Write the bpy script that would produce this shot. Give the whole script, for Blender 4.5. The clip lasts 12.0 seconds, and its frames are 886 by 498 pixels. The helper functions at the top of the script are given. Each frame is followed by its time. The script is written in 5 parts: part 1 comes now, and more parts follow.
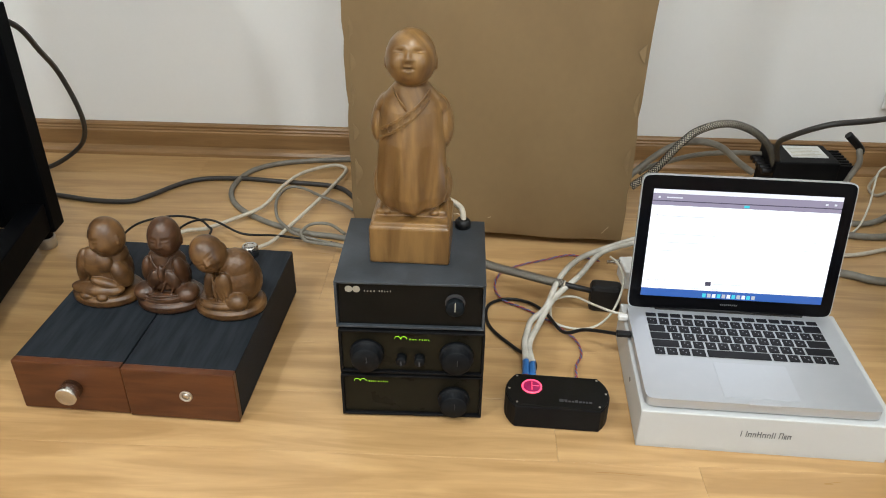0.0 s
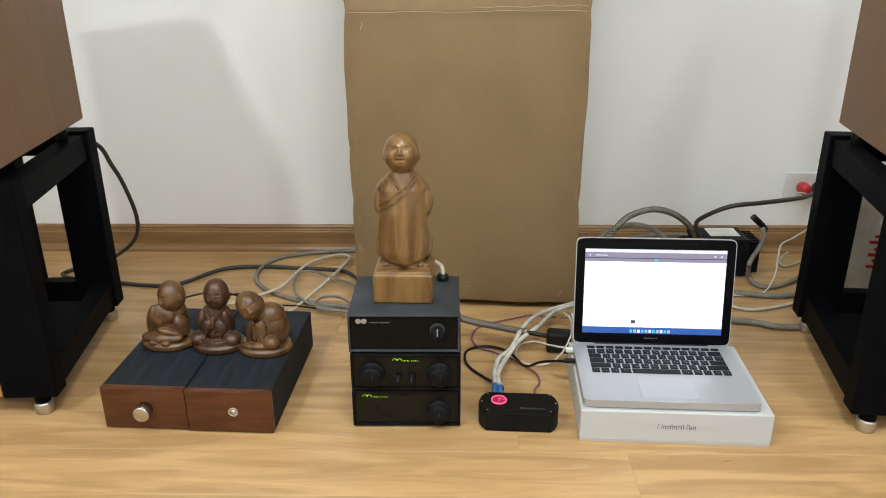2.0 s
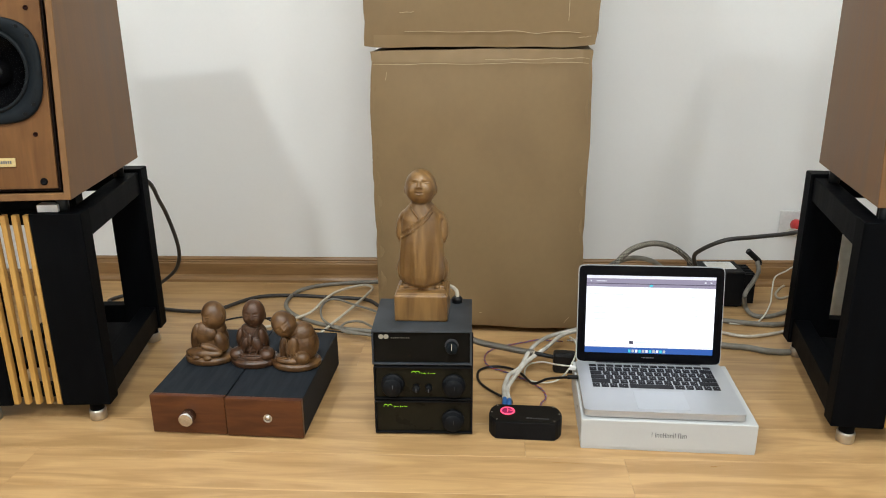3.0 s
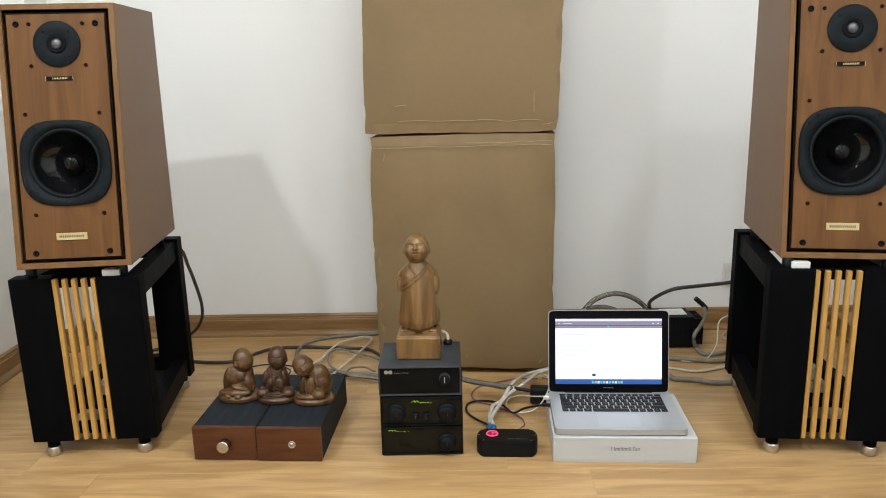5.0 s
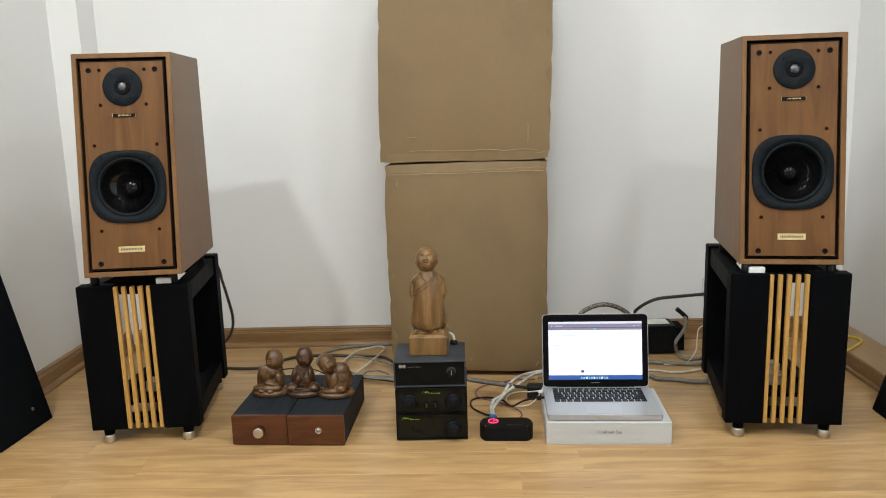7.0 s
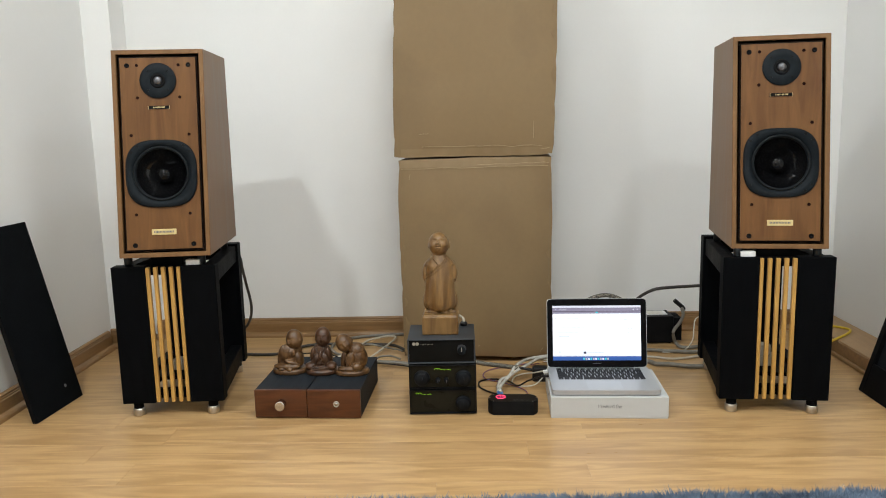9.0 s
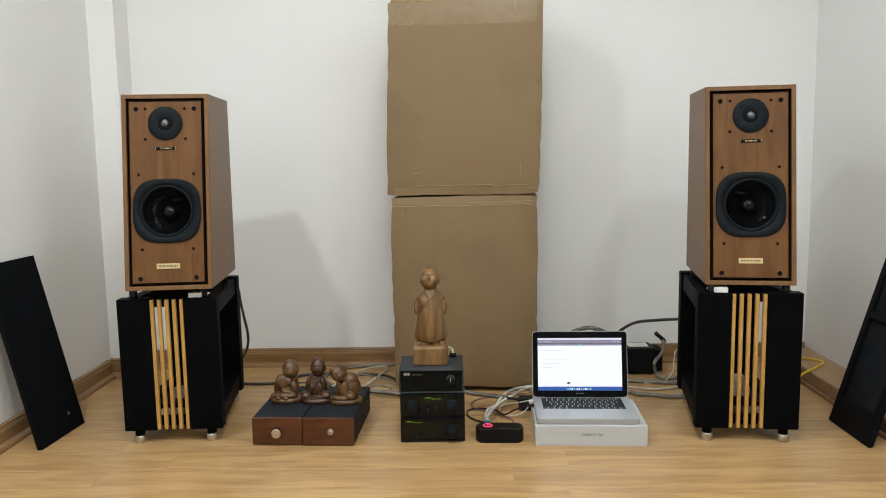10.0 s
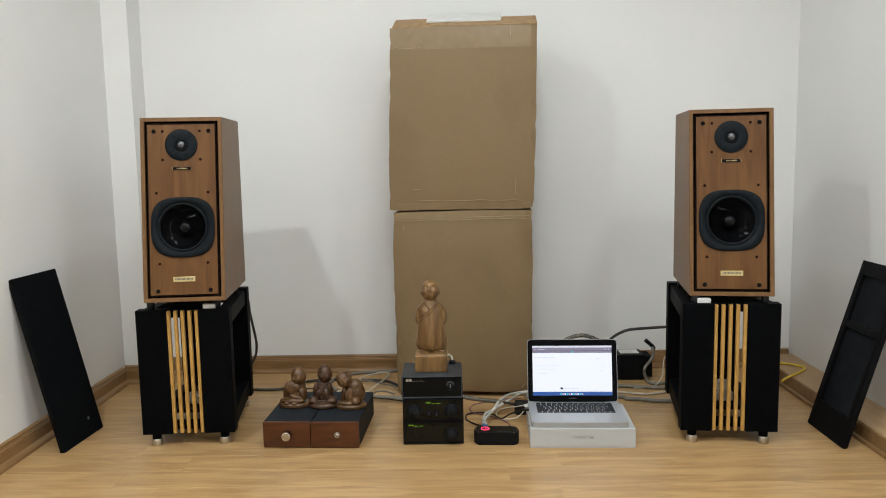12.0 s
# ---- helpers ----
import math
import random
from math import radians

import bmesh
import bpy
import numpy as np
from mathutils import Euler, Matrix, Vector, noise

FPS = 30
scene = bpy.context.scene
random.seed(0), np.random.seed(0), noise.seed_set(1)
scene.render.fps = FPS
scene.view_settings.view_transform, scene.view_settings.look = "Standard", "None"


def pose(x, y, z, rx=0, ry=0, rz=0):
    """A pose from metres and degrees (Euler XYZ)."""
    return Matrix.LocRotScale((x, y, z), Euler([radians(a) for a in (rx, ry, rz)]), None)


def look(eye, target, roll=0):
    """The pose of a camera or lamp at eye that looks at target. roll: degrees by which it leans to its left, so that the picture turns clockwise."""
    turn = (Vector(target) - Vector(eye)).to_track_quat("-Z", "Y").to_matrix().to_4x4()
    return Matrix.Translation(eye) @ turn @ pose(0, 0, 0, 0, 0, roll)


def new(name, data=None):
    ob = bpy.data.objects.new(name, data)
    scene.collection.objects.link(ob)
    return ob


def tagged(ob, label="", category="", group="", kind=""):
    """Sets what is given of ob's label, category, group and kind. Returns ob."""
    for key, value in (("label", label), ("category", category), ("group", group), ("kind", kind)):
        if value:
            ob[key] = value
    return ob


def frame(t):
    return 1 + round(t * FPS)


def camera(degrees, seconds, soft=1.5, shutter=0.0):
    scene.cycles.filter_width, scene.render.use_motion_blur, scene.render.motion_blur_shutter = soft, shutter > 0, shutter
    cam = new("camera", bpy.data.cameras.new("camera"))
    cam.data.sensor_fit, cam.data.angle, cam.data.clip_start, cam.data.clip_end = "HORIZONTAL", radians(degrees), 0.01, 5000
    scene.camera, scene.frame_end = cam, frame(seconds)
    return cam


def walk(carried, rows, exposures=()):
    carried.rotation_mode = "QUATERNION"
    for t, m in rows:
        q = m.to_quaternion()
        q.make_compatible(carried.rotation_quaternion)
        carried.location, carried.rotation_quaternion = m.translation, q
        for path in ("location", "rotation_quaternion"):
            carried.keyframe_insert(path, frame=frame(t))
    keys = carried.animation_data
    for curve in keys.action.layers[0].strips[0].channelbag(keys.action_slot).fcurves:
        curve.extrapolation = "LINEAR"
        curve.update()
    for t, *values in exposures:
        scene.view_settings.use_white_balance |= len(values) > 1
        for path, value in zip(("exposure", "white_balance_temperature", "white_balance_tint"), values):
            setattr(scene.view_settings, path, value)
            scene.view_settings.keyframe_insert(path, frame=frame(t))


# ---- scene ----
cam = camera(60.1, 12.0, soft=1.0)
PATH = [
    (0, (0.12, 0.156, 0.814), (-0.03, 1.86, -0.221), 1.0),
    (0.5, (0.129, 0.076, 0.828), (-0.004, 1.826, -0.132), 0.5),
    (1, (0.139, -0.041, 0.847), (0.014, 1.765, -0.002), -0.0),
    (1.5, (0.148, -0.165, 0.876), (0.022, 1.677, 0.108), 0.0),
    (2, (0.174, -0.239, 0.871), (0.026, 1.612, 0.13), -0.3),
    (2.5, (0.197, -0.322, 0.881), (0.02, 1.539, 0.169), -0.5),
    (3, (0.199, -0.414, 0.89), (-0.003, 1.474, 0.263), -0.5),
    (3.5, (0.194, -0.5, 0.906), (-0.019, 1.411, 0.354), -0.6),
    (5.5, (0.232, -0.852, 0.975), (0.081, 1.093, 0.531), -1.5),
    (6, (0.248, -0.938, 0.973), (0.074, 1.012, 0.564), -2.1),
    (6.5, (0.245, -1.009, 0.968), (0.064, 0.944, 0.576), -1.9),
    (8.5, (0.203, -1.216, 0.925), (0.068, 0.753, 0.598), -0.9),
    (9, (0.215, -1.243, 0.89), (0.039, 0.723, 0.566), -1.4),
    (9.5, (0.232, -1.293, 0.9), (0.059, 0.68, 0.622), -1.2),
    (10, (0.228, -1.367, 0.927), (0.076, 0.612, 0.679), -1.0),
    (10.5, (0.235, -1.425, 0.952), (0.095, 0.558, 0.732), -1.1),
    (11, (0.234, -1.474, 0.954), (0.096, 0.509, 0.731), -1.2),
    (11.5, (0.235, -1.5, 0.96), (0.089, 0.481, 0.727), -1.2),
    (12, (0.237, -1.515, 0.977), (0.088, 0.466, 0.74), -1.1),
]
walk(cam, [(t, look(eye, target, roll)) for t, eye, target, roll in PATH],
     exposures=[(0, 0.32), (3.5, 0.22), (6.5, 0.08), (9, 0.04), (10.5, -0.14), (12, -0.18)])


# ---- world and light ----
world = bpy.data.worlds.new("world")
scene.world = world
world.use_nodes = True
world.node_tree.nodes["Background"].inputs[0].default_value = (0.9, 0.95, 1.0, 1)
world.node_tree.nodes["Background"].inputs[1].default_value = 0.05


def overhead_light(x, y, z, power, size, colour=(0.94, 1.0, 1.0)):
    data = bpy.data.lights.new("overhead_light", "AREA")
    data.shape, data.size, data.energy, data.color = "DISK", size, power, colour
    data.spread = radians(175)
    ob = new("overhead_light", data)
    ob.matrix_world = pose(x, y, z)
    return ob


overhead_light(-1.12, -0.28, 2.58, 25, 0.14)
overhead_light(1.40, -0.42, 2.58, 16, 0.30)
overhead_light(0.25, -0.90, 2.58, 25, 0.34)
# Unseen fill added to lift the back floor and side walls.
overhead_light(0.25, 0.45, 2.58, 12, 0.34)
overhead_light(-1.08, -2.20, 2.58, 10, 0.16)
overhead_light(1.42, -2.30, 2.58, 10, 0.16)


# ---- materials ----
def material(name, colour, second=None, rough=0.5, metal=0.0, scale=20.0, stretch=(1, 1, 1), mix=(0.35, 0.65), fine=150.0,
             bump=0.05, vary=0.0, spec=0.5, coat=0.0, rough_var=0.1, wave=0.0, emit=None, power=0.0, grain=0.1):
    """A surface of two colours mixed by a stretched noise, with fine grain, relief and uneven gloss."""
    m = bpy.data.materials.new(name)
    m.use_nodes = True
    nt = m.node_tree
    n, l = nt.nodes, nt.links
    b = n["Principled BSDF"]
    b.inputs["Roughness"].default_value = rough
    b.inputs["Metallic"].default_value = metal
    b.inputs["Specular IOR Level"].default_value = spec
    b.inputs["Coat Weight"].default_value = coat
    b.inputs["Coat Roughness"].default_value = 0.12
    if second is None:
        second = tuple(c * 0.86 for c in colour)
    co = n.new("ShaderNodeTexCoord")
    mp = n.new("ShaderNodeMapping")
    mp.inputs["Scale"].default_value = stretch
    l.new(co.outputs["Object"], mp.inputs["Vector"])
    source = mp.outputs["Vector"]
    if vary:
        info = n.new("ShaderNodeObjectInfo")
        shift = n.new("ShaderNodeVectorMath")
        shift.operation = "MULTIPLY_ADD"
        l.new(info.outputs["Random"], shift.inputs[0])
        shift.inputs[1].default_value = (37.0, 53.0, 11.0)
        l.new(source, shift.inputs[2])
        source = shift.outputs["Vector"]
    big = n.new("ShaderNodeTexNoise")
    big.inputs["Scale"].default_value = scale
    big.inputs["Detail"].default_value = 5
    big.inputs["Distortion"].default_value = wave
    l.new(source, big.inputs["Vector"])
    small = n.new("ShaderNodeTexNoise")
    small.inputs["Scale"].default_value = fine
    small.inputs["Detail"].default_value = 3
    l.new(source, small.inputs["Vector"])
    ramp = n.new("ShaderNodeValToRGB")
    ramp.color_ramp.elements[0].position, ramp.color_ramp.elements[1].position = mix
    ramp.color_ramp.elements[0].color = (*second, 1)
    ramp.color_ramp.elements[1].color = (*colour, 1)
    l.new(big.outputs["Fac"], ramp.inputs["Fac"])
    tint = n.new("ShaderNodeHueSaturation")
    l.new(ramp.outputs["Color"], tint.inputs["Color"])
    value = n.new("ShaderNodeMapRange")
    value.inputs["To Min"].default_value, value.inputs["To Max"].default_value = 1 - grain, 1 + grain
    l.new(small.outputs["Fac"], value.inputs["Value"])
    if vary:
        each = n.new("ShaderNodeMath")
        each.operation = "MULTIPLY_ADD"
        l.new(info.outputs["Random"], each.inputs[0])
        each.inputs[1].default_value = vary
        l.new(value.outputs["Result"], each.inputs[2])
        l.new(each.outputs["Value"], tint.inputs["Value"])
    else:
        l.new(value.outputs["Result"], tint.inputs["Value"])
    l.new(tint.outputs["Color"], b.inputs["Base Color"])
    gloss = n.new("ShaderNodeMapRange")
    gloss.inputs["To Min"].default_value = max(0.02, rough - rough_var)
    gloss.inputs["To Max"].default_value = min(1.0, rough + rough_var)
    l.new(big.outputs["Fac"], gloss.inputs["Value"])
    l.new(gloss.outputs["Result"], b.inputs["Roughness"])
    if bump:
        bp = n.new("ShaderNodeBump")
        bp.inputs["Strength"].default_value = bump
        bp.inputs["Distance"].default_value = 0.002
        l.new(small.outputs["Fac"], bp.inputs["Height"])
        l.new(bp.outputs["Normal"], b.inputs["Normal"])
    if emit:
        b.inputs["Emission Color"].default_value = (*emit, 1)
        b.inputs["Emission Strength"].default_value = power
    return m


FLOOR = material("laminate", (0.490, 0.308, 0.140), (0.360, 0.212, 0.088), mix=(0.38, 0.62), rough=0.32, scale=3.0, stretch=(1, 9, 9), fine=22, bump=0.02, vary=0.05, wave=1.2)
WALL = material("wall_paint", (0.86, 0.86, 0.85), (0.83, 0.83, 0.82), rough=0.62, scale=1.5, fine=120, bump=0.01, grain=0.012)
CEILING = material("ceiling_paint", (0.82, 0.82, 0.81), rough=0.8, scale=2)
TRIM = material("trim_wood", (0.30, 0.17, 0.07), (0.22, 0.12, 0.047), rough=0.4, scale=5, stretch=(1, 12, 12), fine=40, bump=0.03, wave=0.5)
LEDGE = material("ledge_wood", (0.42, 0.27, 0.14), (0.35, 0.215, 0.105), rough=0.4, scale=5, stretch=(12, 1, 12), fine=40, bump=0.03)
CARD = material("cardboard", (0.200, 0.130, 0.059), (0.154, 0.097, 0.043), rough=0.6, scale=3, stretch=(1, 1, 0.8), fine=70, bump=0.05, mix=(0.28, 0.55), grain=0.05)
CARD_WORN = material("worn_cardboard", (0.222, 0.148, 0.071), (0.180, 0.115, 0.053), rough=0.7, scale=25, fine=120, bump=0.15)
CARD_EDGE = material("cardboard_edge", (0.38, 0.25, 0.13), (0.28, 0.17, 0.08), rough=0.8, scale=40)
TAPE = material("clear_tape", (0.206, 0.136, 0.064), (0.232, 0.157, 0.078), rough=0.38, scale=30, bump=0.1, fine=60)
# Pale colour that paints the glint along tape creases.
TAPE_GLINT = material("crease_glint", (0.48, 0.38, 0.24), rough=0.2, scale=60)
BLACK = material("black_metal", (0.0075, 0.0075, 0.0082), (0.005, 0.005, 0.006), rough=0.5, scale=30, fine=400, bump=0.08, spec=0.1)
SLATE = material("black_lacquer_top", (0.052, 0.060, 0.070), (0.026, 0.031, 0.037), spec=0.3, rough=0.45, scale=14, fine=300, bump=0.08)
FASCIA = material("fascia", (0.007, 0.0065, 0.006), (0.005, 0.005, 0.0045), spec=0.1, rough=0.32, scale=20, bump=0.02)
FASCIA_OLIVE = material("smoked_fascia", (0.0135, 0.0118, 0.0075), (0.010, 0.009, 0.006), spec=0.12, rough=0.3, scale=20, bump=0.02)
KNOB = material("black_knob", (0.0075, 0.0085, 0.010), (0.005, 0.0055, 0.007), spec=0.1, rough=0.45, scale=60, bump=0.03)
STAND = material("stand_black", (0.0030, 0.0034, 0.0042), (0.002, 0.0022, 0.0028), spec=0.03, rough=0.52, scale=9, stretch=(6, 6, 1), fine=160, bump=0.08)
GLOSS_BLACK = material("gloss_black", (0.006, 0.006, 0.007), (0.003, 0.003, 0.004), spec=0.4, rough=0.06, scale=12, bump=0.0, rough_var=0.04)
CHASSIS = material("chassis_grey", (0.0095, 0.0125, 0.0155), (0.0070, 0.0092, 0.0115), spec=0.08, rough=0.5, scale=50, fine=400, bump=0.1)
SURROUND = material("rubber_surround", (0.0075, 0.0095, 0.0115), (0.005, 0.0065, 0.008), spec=0.12, rough=0.5, scale=50, bump=0.0)
CONE = material("black_cone", (0.0035, 0.0035, 0.004), (0.002, 0.002, 0.0025), spec=0.5, rough=0.075, scale=12, bump=0.0, rough_var=0.02)
SCREW = material("dark_red_screw", (0.016, 0.0045, 0.003), spec=0.05, rough=0.5, scale=60)
DUST_CAP = material("dust_cap", (0.003, 0.003, 0.0035), spec=0.2, rough=0.14, scale=12, bump=0.0, rough_var=0.02)
RUBBER = material("rubber", (0.009, 0.01, 0.011), (0.006, 0.007, 0.008), spec=0.25, rough=0.35, scale=60, bump=0.0)
WALNUT = material("walnut_veneer", (0.152, 0.069, 0.022), (0.094, 0.040, 0.013), spec=0.22, rough=0.42, scale=3.6, stretch=(7, 7, 0.8), fine=34, bump=0.03, wave=1.6, vary=0.08, mix=(0.30, 0.70), grain=0.07)
WALNUT_SIDE = material("walnut_side", (0.188, 0.096, 0.038), (0.142, 0.070, 0.027), spec=0.25, rough=0.4, scale=3.6, stretch=(8, 8, 0.6), fine=36, bump=0.03, wave=1.2, mix=(0.30, 0.70), grain=0.06)
# Near-black that puts the groove's shade into colour.
GROOVE_SHADE = material("groove_shade", (0.008, 0.004, 0.003), rough=0.7, spec=0.05)
BROWN_FRONT = material("stained_front", (0.104, 0.034, 0.011), (0.060, 0.018, 0.006), spec=0.35, rough=0.32, scale=6, stretch=(1, 8, 8), fine=70, bump=0.04, wave=1.0)
BLACK_VENEER = material("black_veneer", (0.023, 0.027, 0.033), (0.012, 0.0145, 0.018), spec=0.06, rough=0.55, scale=9, stretch=(10, 1, 10), fine=90, bump=0.12)
GOLD_SLAT = material("yellow_wood", (0.50, 0.285, 0.075), (0.41, 0.22, 0.052), rough=0.42, scale=10, stretch=(8, 8, 1), fine=80, bump=0.03)
CHROME = material("brushed_steel", (0.62, 0.60, 0.57), (0.5, 0.48, 0.46), rough=0.22, metal=1.0, scale=60, bump=0.02)
DOME = material("dome_metal", (0.17, 0.17, 0.18), (0.09, 0.09, 0.10), rough=0.42, metal=0.9, scale=60)
STEEL = material("dull_steel", (0.58, 0.55, 0.50), (0.45, 0.42, 0.38), rough=0.36, metal=0.9, scale=40, bump=0.05)
BRASS = material("brass_plate", (0.66, 0.53, 0.27), (0.58, 0.45, 0.21), rough=0.34, metal=0.75, scale=40)
ALU = material("anodised_aluminium", (0.46, 0.475, 0.50), (0.44, 0.455, 0.48), rough=0.42, metal=0.55, scale=40, fine=900, bump=0.01, grain=0.02)
ALU_PAD = material("trackpad_glass", (0.48, 0.50, 0.53), (0.475, 0.495, 0.525), grain=0.02, rough=0.42, metal=0.55, scale=30, bump=0.0)
KEY = material("key_black", (0.006, 0.006, 0.008), rough=0.5, spec=0.2, scale=60, bump=0.02)
LEGEND = material("key_legend", (0.30, 0.30, 0.34), rough=0.5, scale=60)
BEZEL = material("glass_bezel", (0.003, 0.003, 0.004), spec=0.08, rough=0.10, scale=8, bump=0.0, rough_var=0.02)
WHITE_CARD = material("white_carton", (0.49, 0.50, 0.50), (0.47, 0.48, 0.48), rough=0.45, scale=5, bump=0.01, grain=0.015)
WHITE = material("white_plastic", (0.75, 0.75, 0.74), rough=0.4, scale=30)
PAPER = material("paper", (0.72, 0.72, 0.70), (0.66, 0.66, 0.64), rough=0.7, scale=20)
PRINT = material("grey_print", (0.12, 0.12, 0.13), rough=0.6)
PRINT_LIGHT = material("cream_print", (0.62, 0.58, 0.48), rough=0.5)
PRINT_CREAM = material("dull_cream_print", (0.36, 0.33, 0.27), rough=0.6, spec=0.1)
PRINT_DARK = material("dark_print", (0.05, 0.05, 0.055), rough=0.35)
STATUE_WOOD = material("carved_wood", (0.218, 0.118, 0.038), (0.118, 0.057, 0.016), spec=0.5, rough=0.34, scale=8, stretch=(3.0, 3.0, 0.4), fine=70, bump=0.03, wave=1.8, mix=(0.36, 0.62), coat=0.12, grain=0.08)
MONK_WOOD = material("dark_carved_wood", (0.084, 0.036, 0.015), (0.030, 0.012, 0.005), spec=0.5, rough=0.36, scale=34, stretch=(1, 1, 0.7), fine=110, bump=0.35, wave=1.0)
MONK_LIGHT = material("light_carved_wood", (0.140, 0.068, 0.022), (0.050, 0.021, 0.007), spec=0.5, rough=0.38, scale=30, stretch=(1, 1, 0.7), fine=110, bump=0.35, wave=1.0, mix=(0.34, 0.66))
CABLE_DARK = material("dark_cable", (0.035, 0.031, 0.029), rough=0.5, scale=60)
CABLE_GREY = material("grey_cable", (0.20, 0.185, 0.155), (0.15, 0.135, 0.11), rough=0.5, scale=40)
CABLE_CREAM = material("cream_cable", (0.55, 0.50, 0.41), (0.46, 0.41, 0.33), rough=0.5, scale=60)
CABLE_BLACK = material("black_cable", spec=0.3, colour=(0.007, 0.007, 0.008), rough=0.4, scale=60)
CABLE_CLEAR = material("clear_sleeve", (0.56, 0.54, 0.49), (0.40, 0.38, 0.33), rough=0.18, scale=30)
CABLE_WHITE = material("white_cable", (0.62, 0.60, 0.52), rough=0.45, scale=60)
CABLE_YELLOW = material("yellow_cable", (0.75, 0.52, 0.03), rough=0.45, scale=60)
CABLE_RED = material("red_wire", (0.32, 0.05, 0.05), rough=0.45, scale=60)
CABLE_BLUE = material("blue_wire", (0.10, 0.12, 0.30), rough=0.45, scale=60)
BLUE_SLEEVE = material("blue_sleeve", (0.03, 0.16, 0.45), rough=0.4, scale=60)
RED_PLASTIC = material("red_plastic", (0.55, 0.03, 0.03), rough=0.35, scale=60)
CLOTH = material("black_cloth", (0.005, 0.006, 0.007), (0.0035, 0.004, 0.005), rough=0.8, scale=20, fine=900, bump=0.2, spec=0.03)
# Paler copy of the black cloth, with wall light put into its colour.
CLOTH_BACK_LIT = material("cloth_reverse_lit", (0.014, 0.016, 0.018), (0.009, 0.010, 0.012), rough=0.8, scale=20, fine=900, bump=0.2, spec=0.05)
FRAME_BLACK = material("grille_frame", spec=0.1, colour=(0.003, 0.003, 0.0035), rough=0.6, scale=20)
GREEN_GLOW = material("green_legend", (0.2, 0.5, 0.02), emit=(0.42, 1.0, 0.02), power=0.8, rough=0.5)
PINK_GLOW = material("pink_window", (0.16, 0.01, 0.05), emit=(0.6, 0.01, 0.16), power=0.22, rough=0.15, scale=60)
PINK_RIM = material("pink_rim", (0.5, 0.05, 0.1), emit=(1.0, 0.06, 0.14), power=1.3, rough=0.15, scale=60)
BAG = material("printed_bag", (0.72, 0.70, 0.62), (0.60, 0.57, 0.48), rough=0.4, scale=25, bump=0.15, fine=40)


RUG = material("rug_pile", (0.17, 0.225, 0.31), (0.115, 0.155, 0.22), rough=0.95, spec=0.1, scale=30, fine=200, bump=0.0)


def screen(name, colour, power):
    return material(name, (0.02, 0.02, 0.02), emit=colour, power=power, rough=0.2, bump=0.0)


SCREEN_WHITE = screen("screen_white", (0.88, 0.92, 1.0), 1.12)
SCREEN_BAR = screen("screen_bar", (0.33, 0.30, 0.43), 0.75)
SCREEN_LINE = screen("screen_line", (0.10, 0.09, 0.16), 0.5)
SCREEN_TOP = screen("screen_menu", (0.75, 0.77, 0.90), 1.0)
SCREEN_BLUE = screen("screen_dock", (0.02, 0.13, 0.55), 0.7)
SCREEN_CYAN = screen("screen_cyan", (0.05, 0.62, 0.75), 0.9)
SCREEN_TEXT = screen("screen_text", (0.68, 0.71, 0.80), 0.95)
SCREEN_GREY = screen("screen_grey", (0.55, 0.57, 0.62), 0.8)


# ---- mesh helpers ----
def box(x0, x1, y0, y1, z0, z1, r=0.0, seg=2):
    bm = bmesh.new()
    bmesh.ops.create_cube(bm, size=1, matrix=Matrix.LocRotScale(((x0 + x1) / 2, (y0 + y1) / 2, (z0 + z1) / 2), None, (x1 - x0, y1 - y0, z1 - z0)))
    if r:
        bmesh.ops.bevel(bm, geom=bm.edges[:], offset=r, segments=seg, profile=0.5, affect="EDGES")
    return bm


def hexa(lower, upper, r=0.0, seg=2):
    """A solid from four lower and four upper corners, both counter-clockwise from above."""
    bm = bmesh.new()
    a, b = [bm.verts.new(p) for p in lower], [bm.verts.new(p) for p in upper]
    bm.faces.new(a[::-1])
    bm.faces.new(b)
    for i in range(4):
        bm.faces.new((a[i], a[(i + 1) % 4], b[(i + 1) % 4], b[i]))
    if r:
        bmesh.ops.bevel(bm, geom=bm.edges[:], offset=r, segments=seg, profile=0.5, affect="EDGES")
    return bm


def join(*meshes):
    out = bmesh.new()
    for b in meshes:
        me = bpy.data.meshes.new("joined")
        b.to_mesh(me)
        b.free()
        out.from_mesh(me)
        bpy.data.meshes.remove(me)
    return out


def moved(bm, m):
    bm.transform(m)
    return bm


def lathe(profile, seg=32, m=None, caps=True):
    """Turns (radius, height) pairs round z."""
    bm = bmesh.new()
    rings = []
    for r, z in profile:
        if r < 1e-6:
            rings.append([bm.verts.new((0, 0, z))])
        else:
            rings.append([bm.verts.new((r * math.cos(2 * math.pi * i / seg), r * math.sin(2 * math.pi * i / seg), z)) for i in range(seg)])
    for a, b in zip(rings, rings[1:]):
        for i in range(seg):
            j = (i + 1) % seg
            if len(a) == 1 and len(b) == 1:
                continue
            if len(a) == 1:
                f = bm.faces.new((a[0], b[j], b[i]))
            elif len(b) == 1:
                f = bm.faces.new((a[i], a[j], b[0]))
            else:
                f = bm.faces.new((a[i], a[j], b[j], b[i]))
            f.smooth = True
    if caps and len(rings[0]) > 1:
        bm.faces.new(rings[0][::-1])
    if caps and len(rings[-1]) > 1:
        bm.faces.new(rings[-1])
    if m is not None:
        bm.transform(m)
    return bm


def puck(r, h, b=0.001, seg=32, m=None):
    """A short cylinder with softened rims, standing on z = 0."""
    return lathe([(r - b, 0), (r, b), (r, h - b), (r - b, h)], seg, m)


